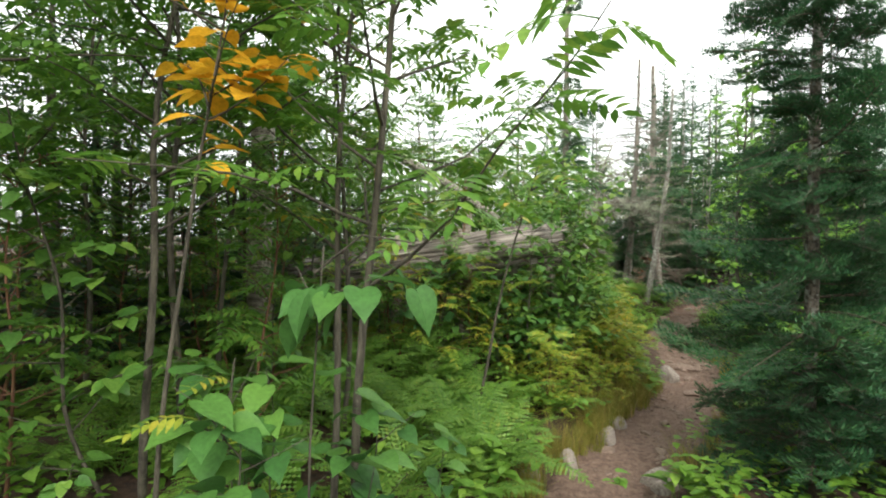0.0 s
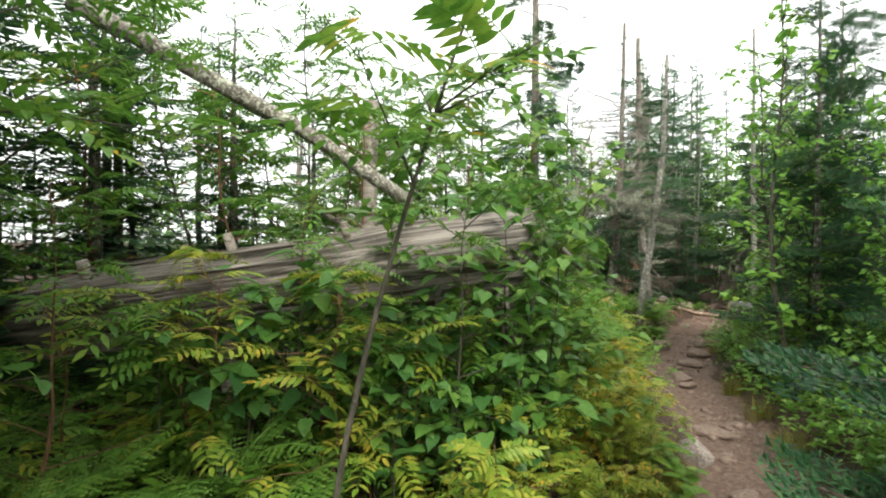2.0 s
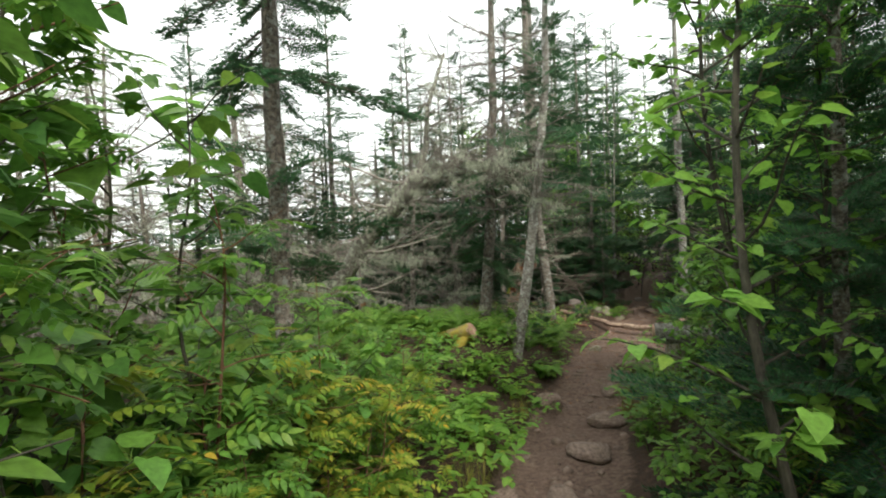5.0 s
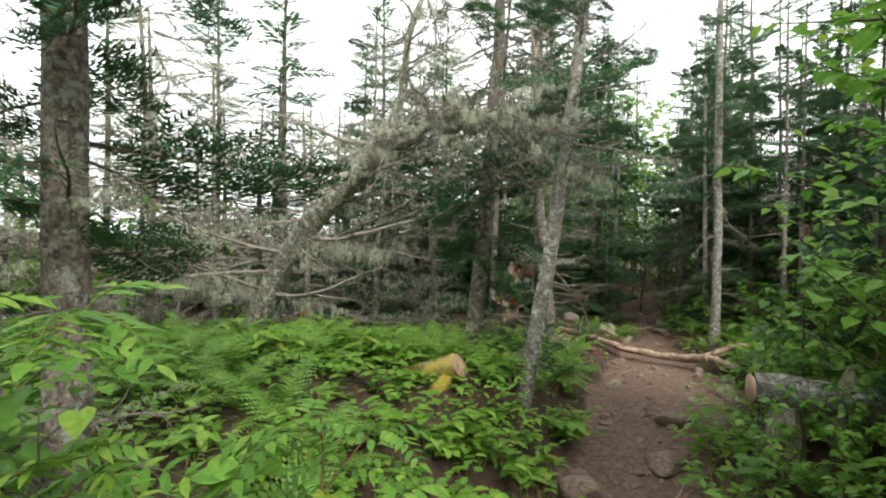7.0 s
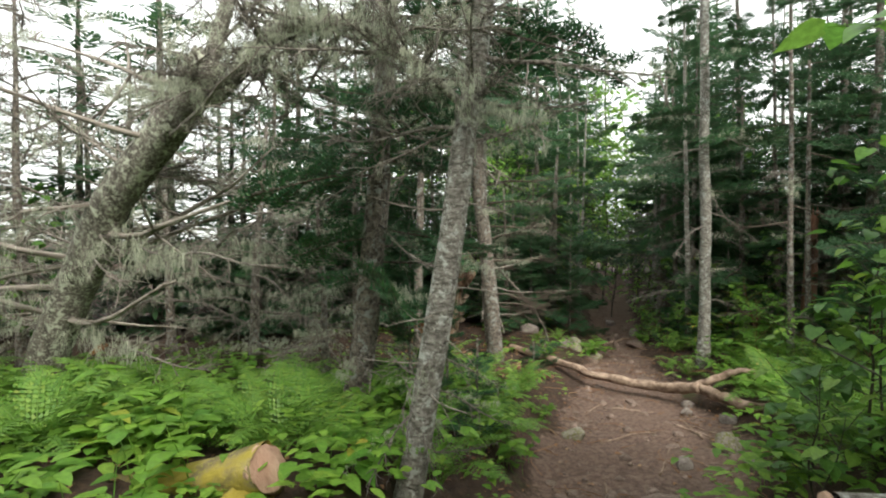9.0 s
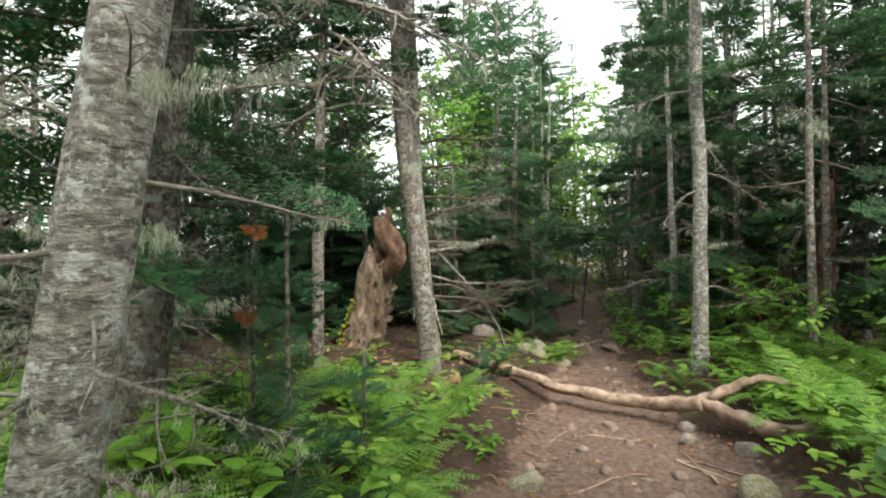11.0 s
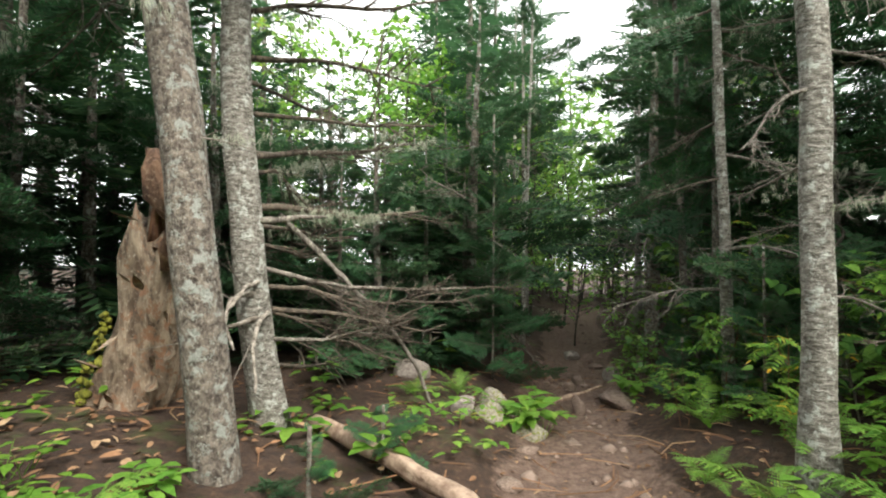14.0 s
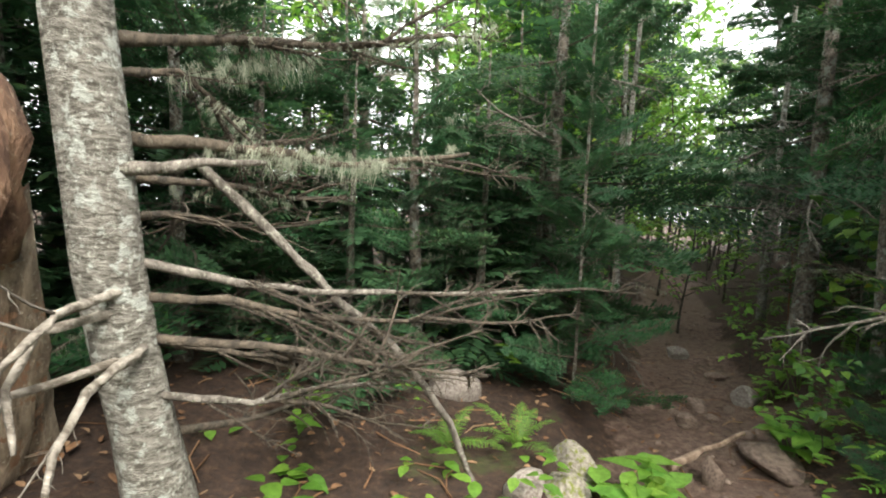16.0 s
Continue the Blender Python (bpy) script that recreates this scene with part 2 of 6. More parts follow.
def ground_z(x, y):
    d, w, s = seg_dist(x, y, TRAIL)
    off = sstep(w * 0.8, w + 0.5, d)
    z = 0.03 * noise.noise((x * 1.7, y * 1.7, 0)) + 0.012 * noise.noise((x * 7, y * 7, 3))
    bank = 0.10 + 0.10 * noise.noise((x * 0.6, y * 0.6, 5))
    if s > 0:  # the left-hand bank climbs towards the great log
        bank += 0.42 * sstep(0.2, 2.6, d) * (1 - sstep(-1.5, 2.0, y)) + 0.22 * sstep(0.3, 2.5, d) * sstep(1, 3, y)
    else:
        bank += 0.18 * sstep(0.3, 2.5, d)
    bank += 0.36 * sstep(0.15, 0.75, d - w) * math.exp(-((y - 4.1) / 1.3) ** 2)
    z += off * bank - 0.05 * (1 - off)
    z += (1 - off) * (0.022 * noise.noise((x * 4.3, y * 4.3, 11)) + 0.016 * noise.noise((x * 13, y * 13, 12)))
    return z + 0.5 * sstep(14, 30, math.hypot(x - 2, y - 3)) * noise.noise((x * .1, y * .1, 9))


# ---------------------------------------------------------------- builders
class Geo:
    """Collects vertices and faces for one mesh."""

    def __init__(self):
        self.v, self.f = [], []

    def tube(self, pts, radii, sides=8, rough=0.0, cap=True, seed=0):
        pts = [Vector(p) for p in pts]
        base = len(self.v)
        ref = Vector((0.31, 0.87, 0.38))
        for i, p in enumerate(pts):
            d = (pts[min(i + 1, len(pts) - 1)] - pts[max(i - 1, 0)]).normalized()
            a = d.cross(ref).normalized()
            b = d.cross(a)
            for k in range(sides):
                an = 2 * math.pi * k / sides
                rr = radii[i] * (1 + rough * noise.noise((math.cos(an) * 1.6 + seed, math.sin(an) * 1.6, i * 0.55 + seed * 3.1)))
                self.v.append(p + (a * math.cos(an) + b * math.sin(an)) * rr)
        for i in range(len(pts) - 1):
            for k in range(sides):
                k2 = (k + 1) % sides
                self.f.append((base + i * sides + k, base + i * sides + k2, base + (i + 1) * sides + k2, base + (i + 1) * sides + k))
        if cap:
            self.f.append(tuple(base + k for k in reversed(range(sides))))
            self.f.append(tuple(base + (len(pts) - 1) * sides + k for k in range(sides)))

    def leaf(self, o, d, n, length, width, shape="oval", fold=0.18, curl=0.12):
        """A folded leaf from o along d with its face towards n."""
        d = d.normalized()
        s = d.cross(n)
        s = s.normalized() if s.length > 1e-4 else Vector((1, 0, 0))
        n = s.cross(d)
        if shape == "heart":
            prof = [(0.0, 0.0), (-0.06, 0.55), (0.18, 1.0), (0.45, 0.92), (0.75, 0.45), (1.0, 0.0)]
        elif shape == "bigheart":
            prof = [(0.0, 0.0), (-0.07, 0.34), (-0.06, 0.62), (0.02, 0.86), (0.15, 0.99), (0.3, 1.0), (0.46, 0.88), (0.6, 0.68), (0.74, 0.42), (0.87, 0.17), (1.0, 0.0)]
        elif shape == "lance":
            prof = [(0.0, 0.0), (0.3, 0.9), (0.6, 0.85), (1.0, 0.0)]
        else:
            prof = [(0.0, 0.0), (0.2, 0.75), (0.45, 1.0), (0.75, 0.65), (1.0, 0.0)]
        b = len(self.v)
        k = len(prof)
        for u, w in prof:
            mid = o + d * (length * max(u, 0)) - n * (curl * length * u * u)
            self.v.append(mid)
        for sg in (1, -1):
            for u, w in prof[1:-1]:
                self.v.append(o + d * (length * u) + s * (sg * w * width / 2) + n * (fold * w * width / 2 - curl * length * u * u))
        m = k - 2
        for j, (L) in enumerate((b + k, b + k + m)):
            quads = [(b, b + 1, L)]
            for i in range(m - 1):
                quads.append((b + 1 + i, b + 2 + i, L + i + 1, L + i))
            quads.append((b + k - 2, b + k - 1, L + m - 1))
            self.f += [tuple(reversed(q)) for q in quads] if j else quads

    def mesh(self, name, mat, smooth=True):
        me = bpy.data.meshes.new(name)
        me.from_pydata([tuple(v) for v in self.v], [], self.f)
        me.materials.append(mat)
        if smooth:
            me.polygons.foreach_set("use_smooth", [True] * len(me.polygons))
        me.update()
        return me


def part(name, me, parent, m=None, label=""):
    ob = new(name, me)
    ob.parent = parent
    if m is not None:
        ob.matrix_basis = m
    if label:
        ob["label"] = label
    if name in ("lichen_beard", "blade_clump", "branching"):
        ob["kind"] = "stuff"
    return ob


def crooked(line, r0, r1, seed=0):
    """A weathered crooked stem along a line: points and radii for a tube."""
    pts = []
    for a, b in zip(line, line[1:]):
        pts += [Vector(a).lerp(Vector(b), i / 6) for i in range(6)]
    pts.append(Vector(line[-1]))
    n = len(pts)
    pts = [p + Vector((noise.noise((i * .4, seed, 0)), noise.noise((i * .4, seed, 5)), .6 * noise.noise((i * .4, seed, 9)))) * r0 * .7 for i, p in enumerate(pts)]
    rad = [(r0 + (r1 - r0) * i / (n - 1)) * (1 + .3 * noise.noise((i * .55, seed, 3))) for i in range(n)]
    return pts, rad


def thing(name, x, y, z=None, label="", category="", group="", kind="", rz=0.0, s=1.0):
    e = new(name)
    e.empty_display_size = 0.1
    e.matrix_basis = pose(x, y, ground_z(x, y) if z is None else z, 0, 0, rz) @ Matrix.Scale(s, 4)
    return tagged(e, label, category, group, kind)


def rnd(a, b):
    return random.uniform(a, b)


def aim(origin, direction, roll=0.0, s=1.0):
    """Local +X along direction."""
    q = Vector(direction).normalized().to_track_quat("X", "Z")
    return Matrix.Translation(origin) @ q.to_matrix().to_4x4() @ Matrix.Rotation(roll, 4, "X") @ Matrix.Scale(s, 4)


def wander(p, d, length, n, bend, droop=0.0):
    pts, p, d = [Vector(p)], Vector(p), Vector(d).normalized()
    for _ in range(n):
        d = (d + Vector((rnd(-bend, bend), rnd(-bend, bend), rnd(-bend, bend) - droop))).normalized()
        p = p + d * (length / n)
        pts.append(p)
    return pts


def taper(r0, r1, n):
    return [r0 + (r1 - r0) * i / (n - 1) for i in range(n)]


# ---------------------------------------------------------------- plant pieces, each made once
def make_frond(length, pairs, fine):
    g = Geo()
    pts = [Vector((length * u * (1 - 0.12 * u * u), 0, length * (0.55 * u - 0.62 * u * u))) for u in [i / 8 for i in range(9)]]
    g.tube(pts, taper(0.004, 0.001, 9), 4)
    for i in range(pairs):
        u = 0.14 + 0.86 * i / pairs
        k = min(7, int(u * 8))
        o = pts[k].lerp(pts[k + 1], u * 8 - k)
        d = (pts[k + 1] - pts[k]).normalized()
        up = Vector((-d.z, 0, d.x))
        w = length * 0.27 * (math.sin(min(1, u * 1.5 + 0.18) * math.pi * 0.5) * (1 - u) ** 0.75 + 0.03)
        for sg in (1, -1):
            dd = (Vector((0, sg, 0)) + d * rnd(.25, .5) + up * rnd(-0.3, 0.15)).normalized()
            if fine:
                b = len(g.v)
                m = 5
                for j in range(m):
                    a, c = j / m, (j + 1) / m
                    wid = length * 0.025 * (1 - a * 0.7)
                    p0 = o + dd * w * a - up * (0.12 * w * a * a)
                    p1 = o + dd * w * c - up * (0.12 * w * c * c)
                    t1 = p0 + d * wid + dd * w * 0.16
                    t2 = p0 - d * wid + dd * w * 0.16
                    q = len(g.v)
                    g.v += [p0, p1, t1, t2]
                    g.f += [(q, q + 1, q + 2), (q, q + 3, q + 1)]
            else:
                g.leaf(o, dd, up, w, length * 0.05, "lance", 0.1)
    return g


FRONDS = [make_frond(rnd(.55, .75), 20, True).mesh("frond", FERN, False) for _ in range(3)]


def make_fir_branch(length, flat=0.5, twig=0.30, dens=1.0):
    """A flat spray of needled twigs along +X; returns wood and needles."""
    wood, g = Geo(), Geo()
    pts = [Vector((length * u, 0.04 * math.sin(u * 5) * length, -0.12 * length * u * u + 0.03 * length * u)) for u in [i / 7 for i in range(8)]]
    wood.tube(pts, taper(0.011 * length ** 0.5, 0.002, 8), 5)

    def twig_needles(o, d, ln, up):
        wood.tube([o, o + d * ln], [0.002, 0.001], 3, 0, False)
        n = max(3, int(ln / 0.026 * dens))
        side = d.cross(up).normalized()
        for j in range(n):
            p = o + d * (ln * (j + 0.6) / n)
            for sg in (1, -1, 0):
                if sg == 0 and j % 2:
                    continue
                nd = (side * sg + d * 0.7 + up * (0.3 if sg else 1.0) * rnd(0.3, 1.2)).normalized()
                l2 = rnd(0.030, 0.050) / dens ** .5
                q = len(g.v)
                ac = d * (0.0085 / dens)
                g.v += [p - ac, p + ac, p + nd * l2]
                g.f.append((q, q + 1, q + 2))

    nt = int(6 + length * 8)
    for i in range(nt):
        u = 0.10 + 0.90 * i / nt
        k = min(6, int(u * 7))
        o = pts[k].lerp(pts[k + 1], u * 7 - k)
        ln = twig * (0.40 + 1.0 * (1 - u)) * rnd(0.75, 1.2) * min(1, length + .15)
        for sg in (1, -1):
            d = Vector((0.75, sg * 0.85, rnd(-flat, flat * 0.5))).normalized()
            twig_needles(o, d, ln, Vector((0, 0, 1)))
            if ln > 0.13:
                for uu in (0.3, 0.6):
                    for s2 in (1, -1):
                        d2 = (d + d.cross(Vector((0, 0, 1))) * (0.8 * s2) + Vector((0, 0, rnd(-.25, .1)))).normalized()
                        twig_needles(o + d * ln * uu, d2, ln * 0.42, Vector((0, 0, 1)))
    twig_needles(pts[-2], Vector((1, 0, 0)), length * 0.16, Vector((0, 0, 1)))
    return wood, g


def coarse_branch(length, mat):
    """A spray for trees deeper in the wood: each twig one ragged blade."""
    g = Geo()
    for i in range(13):
        u = .08 + .9 * i / 13
        o = Vector((length * u, 0, -.12 * length * u * u))
        ln = length * .34 * (1.15 - u) * rnd(.7, 1.2) + .05
        for sg in (1, -1):
            d = Vector((.8, sg, rnd(-.35, .1))).normalized()
            sd = d.cross(Vector((0, 0, 1))).normalized()
            q = len(g.v)
            w = rnd(.022, .036)
            g.v += [o, o + d * ln * .3 + sd * w, o + d * ln * .42 - sd * w, o + d * ln * .62 + sd * w * .9, o + d * ln * .75 - sd * w * .7, o + d * ln]
            g.f += [(q, q + 1, q + 2), (q + 1, q + 3, q + 2), (q + 2, q + 3, q + 4), (q + 3, q + 5, q + 4)]
    me = g.mesh("coarse_branch", mat, False)
    return me


def fir_branch_mesh(length, mat, dens=1.0, twig=0.26):
    """One mesh: needles and twig wood as two material slots."""
    wood, g = make_fir_branch(length, dens=dens, twig=twig)
    me = bpy.data.meshes.new("fir_branch")
    off = len(g.v)
    me.from_pydata([tuple(v) for v in g.v + wood.v], [], g.f + [tuple(i + off for i in f) for f in wood.f])
    me.materials.append(mat)
    me.materials.append(TWIG_DARK)
    me.polygons.foreach_set("material_index", [0] * len(g.f) + [1] * len(wood.f))
    me.update()
    return me


FIR_B = [fir_branch_mesh(ln, NEEDLE) for ln in (0.6, 0.8, 1.0)]
SPR_B = [fir_branch_mesh(ln, NEEDLE_FAR, 0.7, 0.26) for ln in (0.8, 1.1)]
COARSE = [coarse_branch(1.0, NEEDLE_FAR) for _ in range(3)]
RUST_B = fir_branch_mesh(0.6, NEEDLE_RUST, 0.6)


def make_dead_branch(length, twigs=12, r=0.015, depth=1):
    g = Geo()
    pts = wander((0, 0, 0), (1, 0, 0.05), length, 9, 0.16, 0.015)
    g.tube(pts, taper(r, r * 0.2, 10), 5, 0.2)
    for i in range(twigs):
        u = rnd(0.15, 0.97)
        k = min(8, int(u * 9))
        o = pts[k].lerp(pts[k + 1], u * 9 - k)
        d = (pts[k + 1] - pts[k]).normalized()
        sg = random.choice((1, -1))
        dd = d * rnd(0.3, 0.9) + Vector((0, sg * rnd(0.5, 1), rnd(-0.6, 0.5)))
        ln = length * rnd(0.15, 0.42) * (1.1 - 0.6 * u)
        tp = wander(o, dd, ln, 5, 0.25, 0.03)
        g.tube(tp, taper(r * 0.42, r * 0.12, 6), 4, 0, False)
        for j in range(3 if depth else 0):
            o2 = tp[random.randint(1, 4)]
            tp2 = wander(o2, dd + Vector((rnd(-.8, .8), rnd(-.8, .8), rnd(-.8, .4))), ln * rnd(0.3, 0.55), 3, 0.3, 0.03)
            g.tube(tp2, taper(r * 0.2, r * 0.07, 4), 3, 0, False)
    return g


DEAD_B = [make_dead_branch(1.0, 13).mesh("dead_branch", TWIG) for _ in range(3)]
DEAD_D = [make_dead_branch(1.0, 11).mesh("dead_branch", TWIG_DARK) for _ in range(2)]
BARE = [make_dead_branch(1.0, 3, 0.014, 0).mesh("bare_branch", DEADWOOD) for _ in range(3)]


def make_lichen(n, spread, hang):
    """Matted tufts of hanging threads below a branch along +X."""
    g = Geo()
    for _ in range(n):
        o = Vector((rnd(0.02, spread), rnd(-0.12, 0.12), rnd(-0.05, 0.05)))
        tuft_len = hang * rnd(0.3, 1.1)
        for _ in range(random.randint(10, 16)):
            p, w = o + Vector((rnd(-.02, .02), rnd(-.02, .02), rnd(-.015, .015))), rnd(0.0009, 0.0022)
            ln, sd = tuft_len * rnd(0.35, 1.0), Vector((rnd(-1, 1), rnd(-1, 1), 0)).normalized()
            out = Vector((rnd(-.5, .5), rnd(-.5, .5), 0))
            q = len(g.v)
            for j in range(4):
                ww = w * (1 - 0.8 * j / 3)
                g.v += [p - sd * ww, p + sd * ww]
                p = p + (out * (1 - j * .35) + Vector((rnd(-.35, .35), rnd(-.35, .35), -1))) * (ln / 3)
            for j in range(3):
                g.f.append((q + 2 * j, q + 2 * j + 1, q + 2 * j + 3, q + 2 * j + 2))
    return g


LICH = [make_lichen(30, 0.95, h).mesh("lichen_beard", LICHEN, False) for h in (0.06, 0.09, 0.15)]


def make_rowan_leaf(pairs=6):
    g = Geo()
    ln = 0.24
    pts = [Vector((ln * u, 0, 0.03 * math.sin(u * 3) - 0.05 * u * u)) for u in [i / 6 for i in range(7)]]
    g.tube(pts, taper(0.0022, 0.001, 7), 3)
    for i in range(pairs):
        u = 0.28 + 0.66 * i / (pairs - 1)
        k = min(5, int(u * 6))
        o = pts[k].lerp(pts[k + 1], u * 6 - k)
        for sg in (1, -1):
            g.leaf(o, Vector((0.5, sg, rnd(-.25, .1))), Vector((0, 0, 1)), rnd(.062, .082) * (1 - 0.25 * abs(u - .55)), 0.026, "lance", 0.15, 0.25)
    g.leaf(pts[-1], Vector((1, 0, -.2)), Vector((0, 0, 1)), 0.07, 0.026, "lance")
    return g


ROW_L = [make_rowan_leaf(random.choice((5, 6, 7))) for _ in range(3)]
ROWAN_LEAF = [g.mesh("compound_leaf", ROWAN) for g in ROW_L]
ROWAN_LEAF_Y = [g.mesh("compound_leaf", ROWAN_YEL) for g in ROW_L]


def make_heart_leaf(ln, shape="heart"):
    g = Geo()
    g.tube([(0, 0, 0), (0.03, 0, 0.008), (0.05, 0, 0.004)], [0.0016, 0.0013, 0.001], 3)
    g.leaf(Vector((0.045, 0, 0.004)), Vector((1, 0, -0.25)), Vector((0, 0, 1)), ln, ln * 0.78, shape, 0.2, 0.22)
    return g


HEART_G = [make_heart_leaf(l) for l in (0.085, 0.11)]
HEART_FINE = [make_heart_leaf(l, "bigheart") for l in (0.095, 0.12)]
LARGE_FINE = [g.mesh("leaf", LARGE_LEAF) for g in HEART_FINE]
YEL_LEAF = [HEART_G[0].mesh("leaf", YELLOW)]


def make_leafy(h, r, geos, n, lo, side, ls, blen, stem_mat, leaf_mat_, seed):
    """Stem and crown of a whole sapling, to be set out many times."""
    random.seed(seed)
    g, sh, c = Geo(), Geo(), Geo()
    m = 16
    pts = [Vector((.06 * h * noise.noise((i * .16, seed + .37, 0)), .06 * h * noise.noise((i * .16, .4, seed + .61)), h * i / m - .05)) for i in range(m + 1)]
    g.tube(pts, taper(r, max(.002, r * .25), m + 1), 7, .1)
    ends = []
    for i in range(side):
        u = lo + (.97 - lo) * (i + rnd(0, 1)) / side
        k = min(m - 1, int(u * m))
        o = pts[k].lerp(pts[k + 1], u * m - k)
        a = i * 2.4 + rnd(-.5, .5)
        tp = wander(o, (math.cos(a), math.sin(a), rnd(.15, .9)), blen * rnd(.6, 1.25) * (1.25 - .6 * u), 5, .18)
        sh.tube(tp, taper(r * .4, .0015, 6), 4, 0, False)
        ends.append(tp)
    for i in range(n):
        tp = random.choice(ends)
        j = random.randint(1, 4)
        o = tp[j].lerp(tp[j + 1], rnd(0, 1))
        a = rnd(0, 6.283)
        mt = aim(o, (math.cos(a), math.sin(a), rnd(-.35, .4)), rnd(-.5, .5), rnd(*ls))
        src = random.choice(geos)
        off = len(c.v)
        c.v += [mt @ Vector(v) for v in src.v]
        c.f += [tuple(q + off for q in f) for f in src.f]
    return g.mesh("stem", stem_mat), sh.mesh("branching", stem_mat), c.mesh("crown", leaf_mat_)


def make_herb(n, hgt, ln, shape):
    g = Geo()
    for i in range(n):
        a = rnd(0, 6.283)
        p = Vector((rnd(-.1, .1), rnd(-.1, .1), 0))
        top = p + Vector((math.cos(a) * rnd(.02, .12), math.sin(a) * rnd(.02, .12), hgt * rnd(.45, 1)))
        g.tube([p, p.lerp(top, .5) + Vector((0, 0, .02)), top], [.002, .0016, .001], 3, 0, False)
        for j in range(random.randint(2, 4)):
            b = a + j * 2.1 + rnd(-.4, .4)
            g.leaf(top - Vector((0, 0, rnd(0, .06))), Vector((math.cos(b), math.sin(b), rnd(-.1, .35))), Vector((0, 0, 1)), ln * rnd(.7, 1.2), ln * rnd(.5, .65), shape, .2, .25)
    return g


HERBS = [make_herb(11, .26, .085, "oval").mesh("herb_leaves", HERB), make_herb(9, .32, .10, "heart").mesh("herb_leaves", HERB),
         make_herb(14, .16, .07, "oval").mesh("herb_leaves", HERB), make_herb(8, .2, .13, "lance").mesh("herb_leaves", LIME)]


def make_grass(n, hgt):
    g = Geo()
    for _ in range(n):
        a, ln = rnd(0, 6.283), hgt * rnd(.5, 1.1)
        p = Vector((rnd(-.08, .08), rnd(-.08, .08), 0))
        d = Vector((math.cos(a), math.sin(a), 0))
        s = Vector((-d.y, d.x, 0)) * rnd(.0015, .003)
        lean = rnd(.15, .7)
        q = len(g.v)
        for u in (0, .35, .7, 1):
            c = p + d * (ln * lean * u * u) + Vector((0, 0, ln * (u - .45 * lean * u * u)))
            g.v += [c - s * (1 - u * .9), c + s * (1 - u * .9)]
        g.f += [(q + 2 * j, q + 2 * j + 1, q + 2 * j + 3, q + 2 * j + 2) for j in range(3)]
    return g


def make_patch(seed):
    """A square metre of mixed low herbs."""
    random.seed(seed)
    g = Geo()
    for _ in range(34):
        p = Vector((rnd(-.6, .6), rnd(-.6, .6), rnd(-.04, 0)))
        h, ln = rnd(.05, .28), rnd(.05, .1)
        a = rnd(0, 6.283)
        sh = random.choice(("oval", "heart", "oval", "lance"))
        for j in range(random.randint(3, 6)):
            b = a + j * 1.7 + rnd(-.4, .4)
            top = p + Vector((rnd(-.05, .05), rnd(-.05, .05), h * rnd(.5, 1)))
            g.leaf(top, Vector((math.cos(b), math.sin(b), rnd(-.15, .4))), Vector((0, 0, 1)), ln * rnd(.7, 1.2), ln * rnd(.45, .7), sh, .2, .25)
    return g.mesh("undergrowth", HERB)


PATCH = [make_patch(s) for s in (1, 2, 3, 4)]
TUFTS = [make_grass(90, h).mesh("grass_blades", GRASS, False) for h in (.28, .4)]


def make_rock(seed, flat):
    bm = bmesh.new()
    bmesh.ops.create_icosphere(bm, subdivisions=3, radius=1)
    for v in bm.verts:
        c = v.co.copy()
        k = 1 + .28 * noise.noise(c * .9 + Vector((seed * 7.3, 0, 0))) + .10 * noise.noise(c * 2.6 + Vector((0, seed * 3.1, 0)))
        v.co = Vector((round(c.x * 2.2) / 2.2 * .35 + c.x * .65, c.y, c.z)) * k
        v.co.z *= flat
    cut = random.Random(int(seed * 1000))
    for _ in range(11):
        n = Vector((cut.uniform(-1, 1), cut.uniform(-1, 1), cut.uniform(-.3, 1))).normalized()
        lim = cut.uniform(.55, .85)
        for v in bm.verts:
            over = v.co.dot(n) - lim
            if over > 0:
                v.co -= n * over * .93
    me = bpy.data.meshes.new("stone")
    bm.to_mesh(me)
    bm.free()
    me.polygons.foreach_set("use_smooth", [True] * len(me.polygons))
    return me


def rock(x, y, sx, sy, sz, mat, label, rz=0.0, z=None, seed=1, group="stones by the trail"):
    me = make_rock(seed, 1.0)
    me.materials.append(mat)
    ob = new("stone", me)
    zz = ground_z(x, y) if z is None else z
    ob.matrix_basis = pose(x, y, zz + sz * (.6 if mat is ROCK_PATH else .35), 0, 0, rz) @ Matrix.Diagonal((sx, sy, sz, 1))
    return tagged(ob, label, "stone", group)


